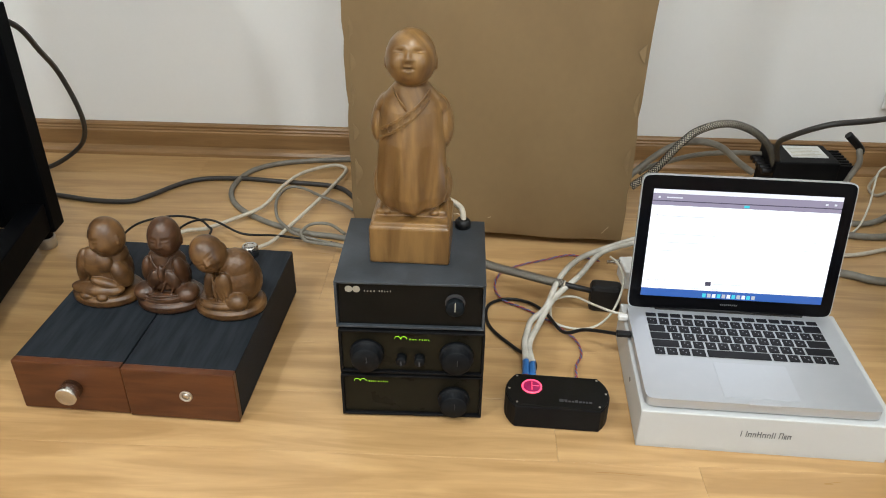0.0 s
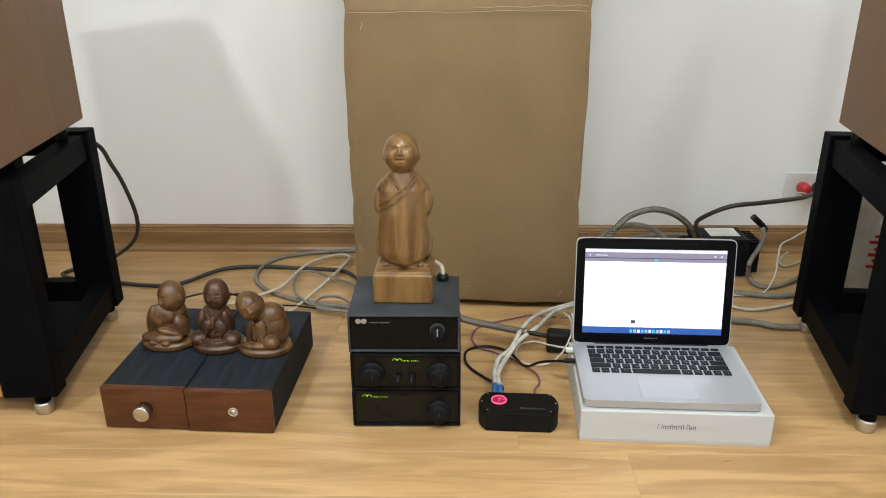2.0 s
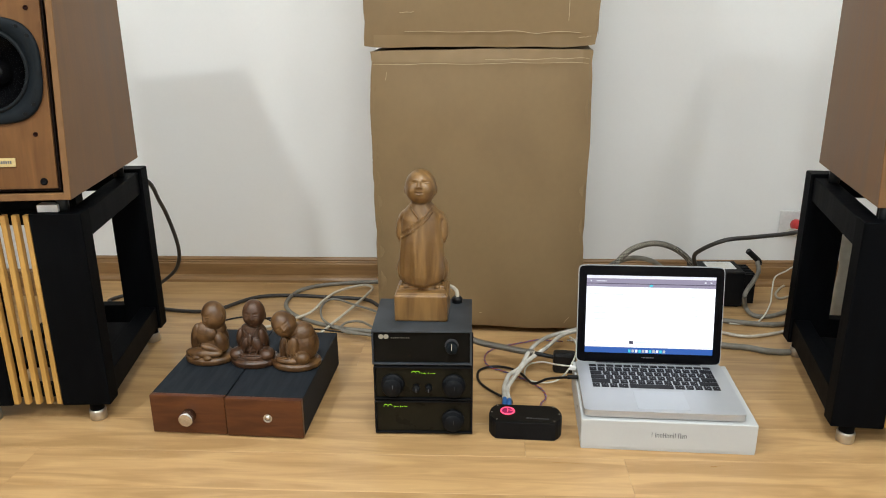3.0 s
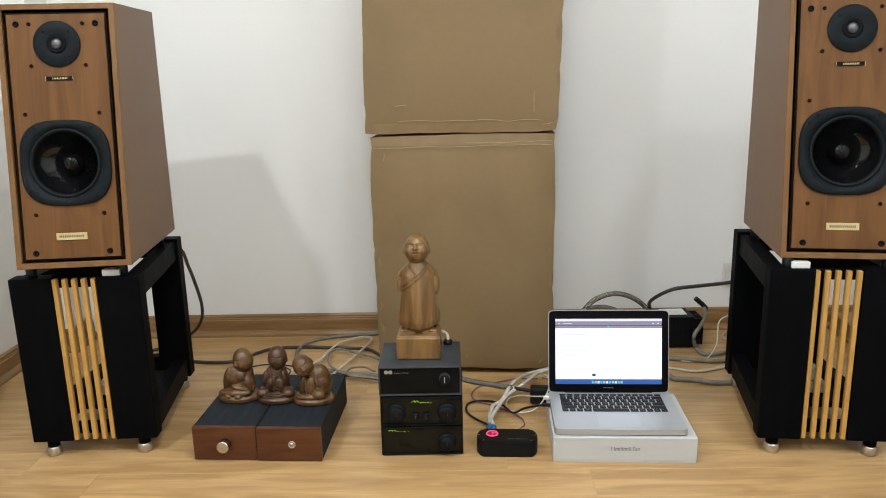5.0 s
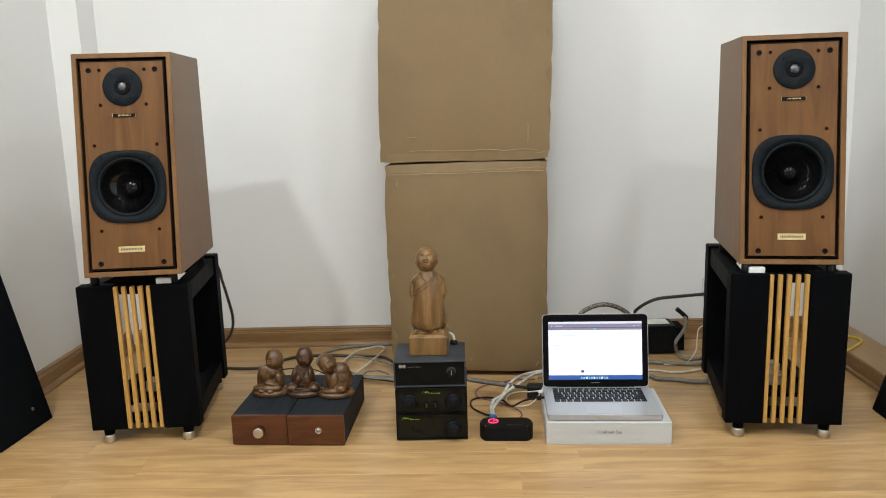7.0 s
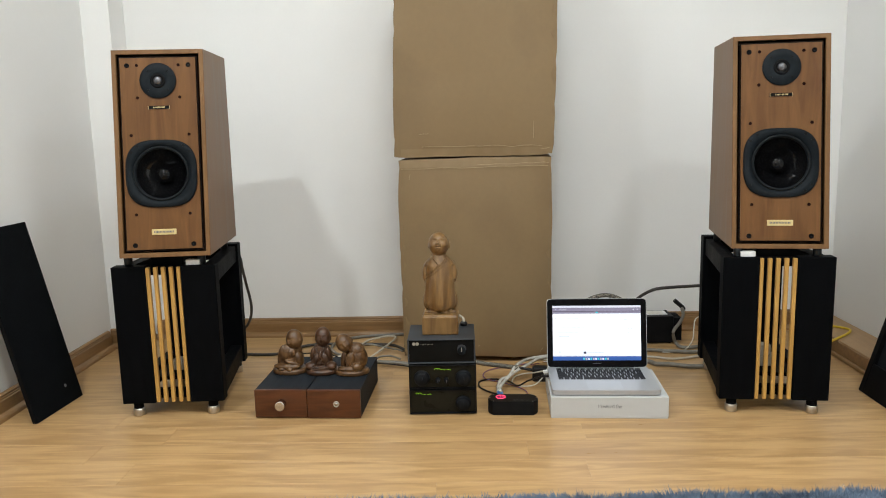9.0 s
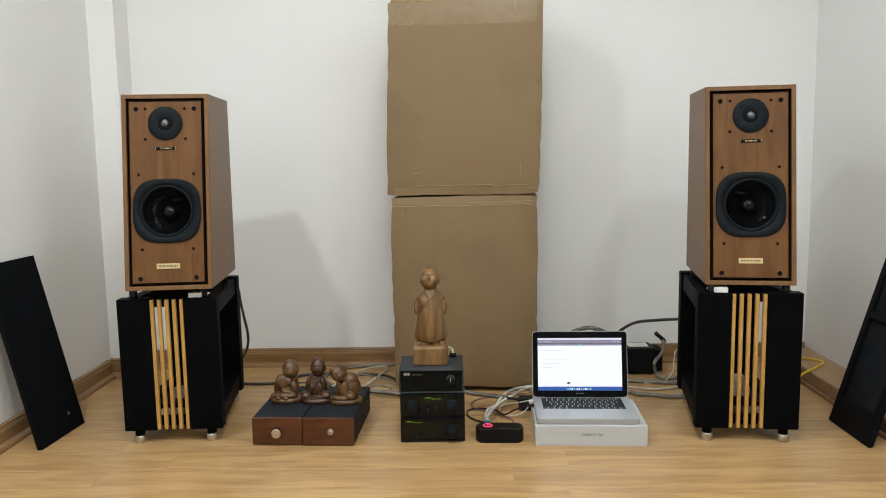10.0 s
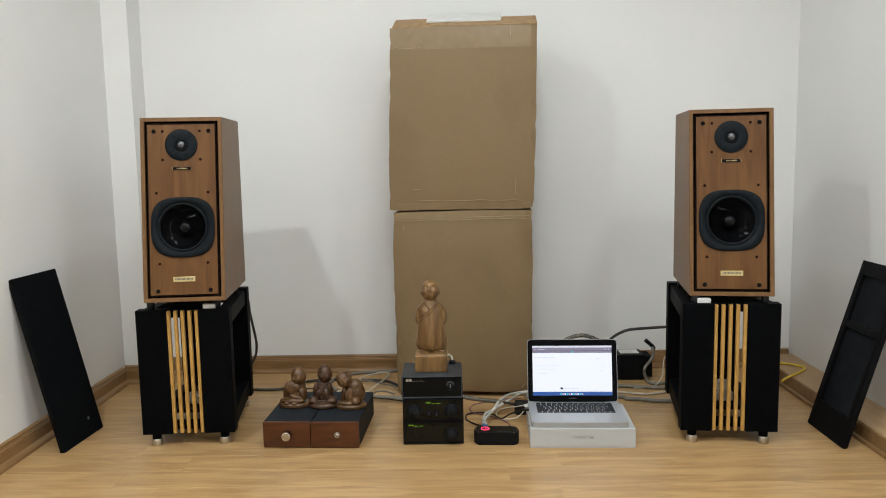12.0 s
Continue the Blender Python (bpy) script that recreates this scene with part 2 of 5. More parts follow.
FORWARD = pose(0, 0, 0, 90, 0, 0)


def prism(outline, z0, z1, m=None, r=0.0):
    bm = bmesh.new()
    a, b = [bm.verts.new((x, y, z0)) for x, y in outline], [bm.verts.new((x, y, z1)) for x, y in outline]
    bm.faces.new(a[::-1])
    top = bm.faces.new(b)
    k = len(outline)
    for i in range(k):
        bm.faces.new((a[i], a[(i + 1) % k], b[(i + 1) % k], b[i]))
    if r:
        bmesh.ops.bevel(bm, geom=list(top.edges), offset=r, segments=2, profile=0.5, affect="EDGES")
    if m is not None:
        bm.transform(m)
    return bm


def superellipse(a, b, power, seg=48):
    pts = []
    for i in range(seg):
        t = 2 * math.pi * i / seg
        c, s = math.cos(t), math.sin(t)
        pts.append((a * math.copysign(abs(c) ** (2 / power), c), b * math.copysign(abs(s) ** (2 / power), s)))
    return pts


def glide(points, steps=8):
    """A smooth line through the points."""
    p = [Vector(q) for q in points]
    p = [p[0] * 2 - p[1]] + p + [p[-1] * 2 - p[-2]]
    out = []
    for i in range(1, len(p) - 2):
        a, b, c, d = p[i - 1:i + 3]
        for k in range(steps):
            t = k / steps
            out.append(0.5 * (2 * b + (c - a) * t + (2 * a - 5 * b + 4 * c - d) * t * t + (3 * b - a - 3 * c + d) * t ** 3))
    out.append(p[-2])
    return out


def tube(points, r, seg=10, steps=8, flat=1.0, smooth=True):
    """A round or flattened strand along the points."""
    line = glide(points, steps) if smooth else [Vector(q) for q in points]
    bm = bmesh.new()
    rings = []
    for i, c in enumerate(line):
        d = (line[min(i + 1, len(line) - 1)] - line[max(i - 1, 0)]).normalized()
        side = d.cross(Vector((0, 0, 1)))
        side = side.normalized() if side.length > 1e-3 else Vector((1, 0, 0))
        up = side.cross(d).normalized()
        rings.append([bm.verts.new(c + r * (side * math.cos(2 * math.pi * k / seg) + flat * up * math.sin(2 * math.pi * k / seg))) for k in range(seg)])
    for a, b in zip(rings, rings[1:]):
        for k in range(seg):
            f = bm.faces.new((a[k], a[(k + 1) % seg], b[(k + 1) % seg], b[k]))
            f.smooth = True
    bm.faces.new(rings[0][::-1])
    bm.faces.new(rings[-1])
    return bm


def mesh_of(name, bm, mat):
    bmesh.ops.recalc_face_normals(bm, faces=bm.faces[:])
    me = bpy.data.meshes.new(name)
    bm.to_mesh(me)
    bm.free()
    me.materials.append(mat)
    return me


def part(name, bm, mat, parent, label="", m=None):
    ob = new(name, mesh_of(name, bm, mat))
    ob.parent = parent
    if m is not None:
        ob.matrix_basis = m
    return tagged(ob, label)


def share(name, me, parent, m):
    ob = new(name, me)
    ob.parent = parent
    ob.matrix_basis = m
    return ob


def thing(name, m, label, category, group=""):
    ob = new(name)
    ob.empty_display_size = 0.02
    ob.matrix_basis = m
    return tagged(ob, label, category, group)


def solid(name, bm, mat, label, category, group="", m=None):
    """A thing of one mesh."""
    ob = new(name, mesh_of(name, bm, mat))
    if m is not None:
        ob.matrix_basis = m
    return tagged(ob, label, category, group)


def setting(name, bm, mat, label="", m=None, category=""):
    ob = new(name, mesh_of(name, bm, mat))
    if m is not None:
        ob.matrix_basis = m
    return tagged(ob, label, category, kind="structure")


# ---- the room ----
ROOM = pose(0, 0, 0, 0, 0, 3.3)
X0, X1, Y0, Y1, TOP = -1.345, 1.667, -3.2, 1.935, 2.6
PX, PY = -1.233, 1.800
setting("wall_north", box(X0 - 0.15, X1 + 0.15, Y1, Y1 + 0.15, -0.1, TOP), WALL, "white painted wall behind the stacked cartons", ROOM, "wall")
setting("wall_south", box(X0 - 0.15, X1 + 0.15, Y0 - 0.15, Y0, -0.1, TOP), WALL, "white painted wall", ROOM, "wall")
setting("wall_west", box(X0 - 0.15, X0, Y0, Y1, -0.1, TOP), WALL, "white painted wall with a wooden baseboard", ROOM, "wall")
setting("wall_east", box(X1, X1 + 0.15, Y0, Y1, -0.1, TOP), WALL, "white painted wall above a wooden ledge", ROOM, "wall")
setting("pilaster", box(X0 - 0.05, PX, PY, Y1 + 0.05, -0.1, TOP), WALL, "white painted pilaster in the corner of the room", ROOM, "pilaster")
setting("ceiling", box(X0 - 0.15, X1 + 0.15, Y0 - 0.15, Y1 + 0.15, TOP, TOP + 0.1), CEILING, "plain white ceiling", ROOM, "ceiling")


def skirting(length):
    """A moulded skirting board along x with its foot at the origin and its face towards -y."""
    outline = [(0, 0), (0.030, 0), (0.029, 0.008), (0.024, 0.015), (0.018, 0.019), (0.014, 0.021), (0.014, 0.059), (0.011, 0.062),
               (0.0115, 0.066), (0.009, 0.069), (0.010, 0.074), (0.007, 0.078), (0, 0.080)]
    bm = bmesh.new()
    a = [bm.verts.new((0, -y, z)) for y, z in outline]
    b = [bm.verts.new((length, -y, z)) for y, z in outline]
    k = len(outline)
    bm.faces.new(a)
    bm.faces.new(b[::-1])
    for i in range(k):
        bm.faces.new((a[i], b[i], b[(i + 1) % k], a[(i + 1) % k]))
    return bm


BOARD_LABEL = "brown moulded wooden baseboard"
setting("baseboard", skirting(X1 - PX - 0.036), TRIM, BOARD_LABEL, ROOM @ pose(PX + 0.032, Y1 - 0.001, 0), "baseboard")
setting("baseboard", skirting(PY - Y0 - 0.034), TRIM, BOARD_LABEL, ROOM @ pose(X0 + 0.001, Y0 + 0.002, 0, 0, 0, 90), "baseboard")
setting("baseboard", skirting(PX - X0 + 0.028), TRIM, BOARD_LABEL, ROOM @ pose(X0 + 0.002, PY - 0.001, 0), "baseboard")
setting("baseboard", skirting(Y1 - PY + 0.028), TRIM, BOARD_LABEL, ROOM @ pose(PX + 0.001, PY - 0.029, 0, 0, 0, 90), "baseboard")
LIP, LEDGE_TOP = X1 - 0.154, 0.062
setting("ledge", box(LIP, X1 - 0.001, Y0 + 0.002, Y1 - 0.033, 0, LEDGE_TOP, 0.003), LEDGE, "low light wooden ledge along the wall", ROOM, "ledge")
setting("trim", join(box(LIP - 0.004, LIP - 0.0005, Y0 + 0.002, Y1 - 0.034, 0.004, LEDGE_TOP - 0.006, 0.001), box(LIP - 0.017, LIP - 0.0045, Y0 + 0.002, Y1 - 0.034, 0, 0.016, 0.005)), TRIM,
        "brown wooden facing of the low ledge", ROOM, "trim")


# ---- cartons ----
def carton(name, x0, x1, y0, y1, z0, z1, label, seed, tape, shear=0.0):
    ob = thing(name, pose(0, 0, 0), label, "carton", "stacked cartons")
    bm = box(x0, x1, y0, y1, z0, z1)
    bmesh.ops.subdivide_edges(bm, edges=bm.edges[:], cuts=23, use_grid_fill=True)
    cx, cz = (x0 + x1) / 2, (z0 + z1) / 2
    for v in bm.verts:
        p = v.co.copy()
        u, w = (p.x - cx) / (x1 - x0) * 2, (p.z - cz) / (z1 - z0) * 2
        rim = max(abs(u), abs(w))
        q = noise.noise_vector(p * 9 + Vector((seed, 0, 0))) * 0.0022 + noise.noise_vector(p * 3 + Vector((0, seed, 0))) * 0.004
        if p.y < y0 + 0.01:
            v.co.y += 0.006 * (rim ** 6) - 0.007 * (1 - u * u) * (1 - w * w) + q.y
        if abs(u) > 0.97:
            v.co.x += q.x * 1.3 + math.copysign(0.003 * (1 - w * w), u)
            if noise.noise(Vector((p.z * 20, seed, u))) > 0.3:
                v.co.x -= math.copysign(0.003, u)
        if w < -0.97 and p.z > 0.1:
            v.co.z += 0.003 * noise.noise(Vector((p.x * 12, seed, 0))) + (0.004 * (abs(u) ** 14))
        elif w < -0.97:
            v.co.z += 0.022 * max(0.0, 1 - (p.y - y0) / 0.09) * (1 + 0.3 * noise.noise(Vector((p.x * 7, seed, 0))))
        v.co.x += shear * w
        if w > 0.97:
            v.co.z += q.z - 0.004 * (abs(u) ** 10)
    for f in bm.faces:
        f.smooth = True
    bm.normal_update()
    for e in bm.edges:
        e.smooth = not (len(e.link_faces) == 2 and e.calc_face_angle(0) > 0.6)
    bands = []
    for low, high in tape:
        band = bm.copy()
        band.normal_update()
        far = [f for f in band.faces if not (f.normal.y < -0.8 and low < f.calc_center_median().z < high and x0 + 0.012 < f.calc_center_median().x < x1 - 0.012)]
        bmesh.ops.delete(band, geom=far, context="FACES")
        for v in band.verts:
            v.co.y -= 0.0007
        bands.append(band)
    body = part("body", bm, CARD, ob)
    for band in bands:
        part("tape", band, TAPE, body, "strip of wrinkled clear tape")
    return ob


LOWER = carton("cardboard_box", -0.189, 0.362, 1.530, 1.870, 0.0, 0.765, "tall brown taped cardboard box on the floor", 3.1, [(0.723, 0.758)])
UPPER = carton("cardboard_box", -0.192, 0.379, 1.526, 1.870, 0.770, 1.486, "brown taped cardboard box stacked on another box", 7.7, [(1.41, 1.48), (0.765, 0.80)], 0.010)


# Thin pale strands paint the glints on long tape creases.
for owner, z, x0, x1 in ((LOWER, 0.732, -0.180, 0.352), (LOWER, 0.743, 0.10, 0.354), (UPPER, 0.806, -0.10, 0.33), (UPPER, 1.405, -0.17, 0.0)):
    pts = [(x0 + (x1 - x0) * i / 12, 1.5255 - 0.0012 * (i % 2) - 0.002 * math.sin(math.pi * i / 12), z + 0.006 * noise.noise(Vector((i * 0.6, z * 9, 0)))) for i in range(13)]
    part("crease_glint", tube(pts, 0.0007, 5, 4), TAPE_GLINT, owner, "crease of clear tape with its glint painted pale")


def edge_dents(owner, x, face, z0, z1, count, seed, side):
    """Shallow crushed half-moons along an upright edge, where the board is rubbed pale."""
    rnd = random.Random(seed)
    for i in range(count):
        z = z0 + (z1 - z0) * (i + rnd.uniform(0.15, 0.85)) / count
        tall, deep = rnd.uniform(0.014, 0.034), rnd.uniform(0.007, 0.016)
        rim = [(side * deep * math.sin(math.pi * k / 10) * rnd.uniform(0.75, 1.1), z - tall + 2 * tall * k / 10) for k in range(11)]
        bm = prism([(x + u, v) for u, v in (rim if side > 0 else rim[::-1])], 0, 0.0016, pose(0, face, 0, 90), r=0.0006)
        part("dent", bm, CARD_WORN, owner)


edge_dents(LOWER, -0.181, 1.5345, 0.05, 0.70, 9, 4, 1)
edge_dents(LOWER, 0.357, 1.5345, 0.10, 0.66, 4, 6, -1)
edge_dents(UPPER, 0.372, 1.5305, 0.80, 1.42, 6, 8, -1)
# Short pale strands for scratches and more painted tape glints.
for owner, x, z, dx, dz in ((LOWER, 0.02, 0.070, 0.020, 0.001), (LOWER, 0.09, 0.066, 0.006, 0.002), (LOWER, 0.32, 0.045, 0.012, 0.016), (LOWER, -0.150, 0.690, 0.004, 0.020), (UPPER, -0.130, 1.420, 0.028, 0.050),
                            (UPPER, -0.145, 1.440, 0.010, 0.022), (UPPER, 0.285, 1.440, 0.001, 0.030), (UPPER, 0.300, 0.830, 0.001, 0.060), (UPPER, 0.325, 0.792, 0.030, 0.004), (UPPER, -0.11, 0.852, 0.035, 0.002)):
    pts = [(x + dx * k / 5, 1.5215 - 0.0012 * (k % 2), z + dz * k / 5 + 0.002 * noise.noise(Vector((k * 0.9, z * 31, x * 17)))) for k in range(6)]
    part("crease_glint", tube(pts, 0.0008, 5, 3), TAPE_GLINT, owner)
part("flap", moved(box(-0.176, 0.387, 0, 0.14, 0, 0.005, 0.001), pose(0.001, 1.531, 1.481, 21)), CARD_EDGE, UPPER, "lifted cardboard flap")
sheet = moved(box(-0.05, 0.245, 0, 0.13, 0, 0.008, 0.002), pose(0.005, 1.580, 1.5055, 21))
solid("foam_sheet", sheet, PAPER, "flat white foam sheet lying on the upper box", "foam sheet")


# ---- amplifiers ----
def amplifier(name, m, label, top):
    """A slim steel sleeve 207 mm wide with a recessed fascia; its origin is at the front foot, centred."""
    ob = thing(name, m, label, "amplifier", "stacked amplifiers")
    w, d, h = 0.1035, 0.178, 0.0765
    part("top_panel", box(-w, w, 0.0, d, h - 0.0035, h, 0.0008), top, ob)
    part("bottom_panel", box(-w, w, 0.0, d, 0, 0.0035, 0.0008), top, ob)
    part("rear_panel", box(-w + 0.004, w - 0.004, d - 0.004, d - 0.001, 0.004, h - 0.004), BLACK, ob)
    for a in (-w, w - 0.0035):
        part("side_panel", box(a, a + 0.0035, 0.0005, d - 0.0005, 0.0036, h - 0.0036), top, ob)
    return ob


def disc_on(parent, name, x, z, r, depth, mat, label="", y=0.003, seg=36):
    return part(name, puck(r, depth, min(0.0012, depth / 3), seg, pose(x, y, z) @ FORWARD), mat, parent, label)


def big_knob(parent, x, z, r=0.0225):
    prof = [(r, 0), (r, 0.006), (r * 0.93, 0.007), (r * 0.86, 0.008), (r * 0.84, 0.019), (r * 0.78, 0.021), (0, 0.0212)]
    k = part("knob", lathe(prof, 40, pose(x, 0.004, z) @ FORWARD), KNOB, parent)
    part("pointer", box(x + 0.001, x + 0.002, -0.0185, -0.0172, z - 0.002, z + 0.008, 0.0003), PRINT_DARK, k)


def emblem(parent, x, z, s, mat, name, bars=True, arch=False):
    """Two discs or arches followed by a row of small strokes, in place of the maker's mark."""
    bits = []
    for k in (0, 1):
        if arch:
            pts = [(x + s * (k * 1.05 + 0.5 * math.cos(a)), 0.0045, z - s * 0.2 + s * 0.5 * math.sin(a)) for a in [math.pi * i / 8 for i in range(9)]]
            bits.append(tube(pts, 0.00045, 5, 2))
        else:
            bits.append(puck(s * 0.5, 0.0008, 0.0002, 20, pose(x + s * k, 0.005, z) @ FORWARD))
    if bars:
        random.seed(int(x * 1000) + 50)
        q = x + s * 2.0
        for i in range(9):
            wd = s * random.uniform(0.16, 0.34)
            if i == 4:
                q += s * 0.25
            bits.append(box(q, q + wd * 0.55, 0.0042, 0.005, z - s * 0.34, z - s * random.uniform(0.08, 0.22)))
            q += wd + s * 0.12
    part(name, join(*bits), mat, parent)


SA = 3.8
UNIT_TOP = amplifier("amplifier", pose(0.001, 1.006, 0.1635, 0, 0, SA), "slim black amplifier with one round knob on the stack", SLATE)
part("fascia", box(-0.0995, 0.0995, 0.005, 0.010, 0.004, 0.0725, 0.0005), FASCIA, UNIT_TOP)
part("grommet", lathe([(0.012, 0), (0.012, 0.010), (0.008, 0.014)], 24, pose(0.070, 0.160, 0.076)), CABLE_BLACK, UNIT_TOP, "black cable grommet")
emblem(UNIT_TOP, -0.084, 0.062, 0.0105, PRINT_CREAM, "emblem")
disc_on(UNIT_TOP, "knob_ring", 0.062, 0.044, 0.0140, 0.001, PRINT_DARK, y=0.005)
tk = part("knob", lathe([(0.0125, 0), (0.0125, 0.010), (0.0115, 0.0115), (0, 0.0118)], 32, pose(0.062, 0.004, 0.040) @ FORWARD), CHASSIS, UNIT_TOP)
part("pointer", box(0.0614, 0.0626, -0.0088, -0.0075, 0.037, 0.052, 0.0003), PRINT_LIGHT, tk)
UNIT_MID = amplifier("amplifier", pose(0.003, 1.004, 0.083, 0, 0, SA - 0.4), "slim black preamplifier with two large knobs and green legend", BLACK)
part("fascia", box(-0.0995, 0.0995, 0.005, 0.010, 0.004, 0.0725, 0.0005), FASCIA_OLIVE, UNIT_MID)
big_knob(UNIT_MID, -0.064, 0.035, 0.0245)
big_knob(UNIT_MID, 0.064, 0.035, 0.0245)
for kx in (-0.0145, 0.0115):
    k = part("small_knob", lathe([(0.0075, 0), (0.0075, 0.012), (0.0068, 0.013), (0, 0.0132)], 24, pose(kx, 0.004, 0.029) @ FORWARD), KNOB, UNIT_MID)
    part("pointer", box(kx - 0.0006, kx + 0.0006, -0.0095, -0.0088, 0.0225, 0.031, 0.0002), PRINT, k)
emblem(UNIT_MID, -0.020, 0.0625, 0.0085, GREEN_GLOW, "lit_emblem", arch=True)
UNIT_LOW = amplifier("amplifier", pose(0.003, 1.003, 0.0035, 0, 0, SA + 0.3), "slim black amplifier with one large knob and green legend", BLACK)
part("fascia", box(-0.0995, 0.0995, 0.005, 0.010, 0.004, 0.0725, 0.0005), FASCIA_OLIVE, UNIT_LOW)
big_knob(UNIT_LOW, 0.062, 0.033, 0.0235)
emblem(UNIT_LOW, -0.080, 0.064, 0.0085, GREEN_GLOW, "lit_emblem", arch=True)
for unit in (UNIT_TOP, UNIT_MID, UNIT_LOW):
    for fx in (-0.085, 0.085):
        for fy in (0.02, 0.155):
            part("foot", puck(0.006, 0.0035 if unit is UNIT_LOW else 0.004, 0.0005, 16, pose(fx, fy, -0.0035 if unit is UNIT_LOW else -0.004)), RUBBER, unit)


# ---- carved figures ----
def ellipsoid(bm, c, r, rot=(0, 0, 0), sub=3):
    m = pose(*c, *rot) @ Matrix.Diagonal((*r, 1))
    bmesh.ops.create_icosphere(bm, subdivisions=sub, radius=1, matrix=m)


def loft(bm, rings, seg=40, folds=0, depth=0.0):
    """Rings of (z, rx, ry, cx, cy), closed at both ends."""
    made = []
    for z, rx, ry, cx, cy in rings:
        ring = []
        for i in range(seg):
            t = 2 * math.pi * i / seg
            q = 1 + depth * math.cos(folds * t + z * 8) * max(0.0, 1 - (z - rings[0][0]) / (rings[-1][0] - rings[0][0]) * 1.4)
            ring.append(bm.verts.new((cx + rx * q * math.cos(t), cy + ry * q * math.sin(t), z)))
        made.append(ring)
    for a, b in zip(made, made[1:]):
        for i in range(seg):
            bm.faces.new((a[i], a[(i + 1) % seg], b[(i + 1) % seg], b[i]))
    bm.faces.new(made[0][::-1])
    bm.faces.new(made[-1])


def carve(name, bm, mat, m, label, category, voxel, group="", rounds=3):
    ob = solid(name, bm, mat, label, category, group, m)
    re = ob.modifiers.new("remesh", "REMESH")
    re.mode, re.voxel_size, re.use_smooth_shade = "VOXEL", voxel, True
    sm = ob.modifiers.new("smooth", "SMOOTH")
    sm.factor, sm.iterations = 0.5, rounds
    return ob


def strand(bm, pts, r):
    t = tube(pts, r, 8, 6)
    me = bpy.data.meshes.new("strand")
    t.to_mesh(me)
    t.free()
    bm.from_mesh(me)
    bpy.data.meshes.remove(me)


def slab(bm, x0, x1, y0, y1, z0, z1, r):
    t = box(x0, x1, y0, y1, z0, z1, r)
    me = bpy.data.meshes.new("slab")
    t.to_mesh(me)
    t.free()
    bm.from_mesh(me)
    bpy.data.meshes.remove(me)


def carved_head(bm, size, m, awake):
    """A bald head looking along -y: bumps and hollows given by direction (turn, height), spread, and depth, in degrees and radii."""
    marks = [(0, -1, 6, 11, 0.115), (0, -9, 8, 4.5, 0.07), (0, -46, 20, 11, 0.05)]
    for q in (-1, 1):
        marks += [(q * 8, -10, 5, 4.5, 0.05), (q * 21, 9, 14, 8, -0.055), (q * 23, 4.5, 11, 3.0, 0.045), (q * 22, 18, 14, 4.0, 0.03), (q * 34, -17, 19, 15, 0.095)]
        if awake:
            marks += [(q * 22, 8.5, 11, 2.6, -0.085), (q * 12, -24, 4, 8, -0.03)]
        else:
            marks += [(q * 22, 1.0, 10, 2.2, -0.045)]
    marks += [(0, -22.5, 11, 3.0, 0.055), (0, -27.5, 12, 2.8, -0.12), (0, -32.5, 9, 3.2, 0.06)] if awake else [(0, -23, 8, 2.6, 0.045), (0, -27, 9, 1.8, -0.05), (0, -31, 7, 2.8, 0.045)]
    hb = bmesh.new()
    bmesh.ops.create_icosphere(hb, subdivisions=6, radius=1)
    for v in hb.verts:
        d = v.co.normalized()
        turn, high = math.degrees(math.atan2(d.x, -d.y)), math.degrees(math.asin(max(-1, min(1, d.z))))
        r = 1.0
        if abs(turn) < 100:
            for a, e, wa, we, k in marks:
                r += k * math.exp(-((turn - a) / wa) ** 2 - ((high - e) / we) ** 2)
        v.co = Vector((d.x * size[0] * r * (1 + 0.07 * max(0.0, -d.z)), d.y * size[1] * r, d.z * size[2] * r))
    for q in (-1, 1):
        ellipsoid(hb, (q * size[0] * 0.99, size[1] * 0.12, -size[2] * 0.10), (size[0] * 0.075, size[1] * 0.14, size[2] * 0.22), (0, q * -6, 0))
        ellipsoid(hb, (q * size[0] * 1.00, size[1] * 0.10, -size[2] * 0.30), (size[0] * 0.065, size[1] * 0.09, size[2] * 0.10))
    hb.transform(m)
    me = bpy.data.meshes.new("carved")
    hb.to_mesh(me)
    hb.free()
    bm.from_mesh(me)
    bpy.data.meshes.remove(me)


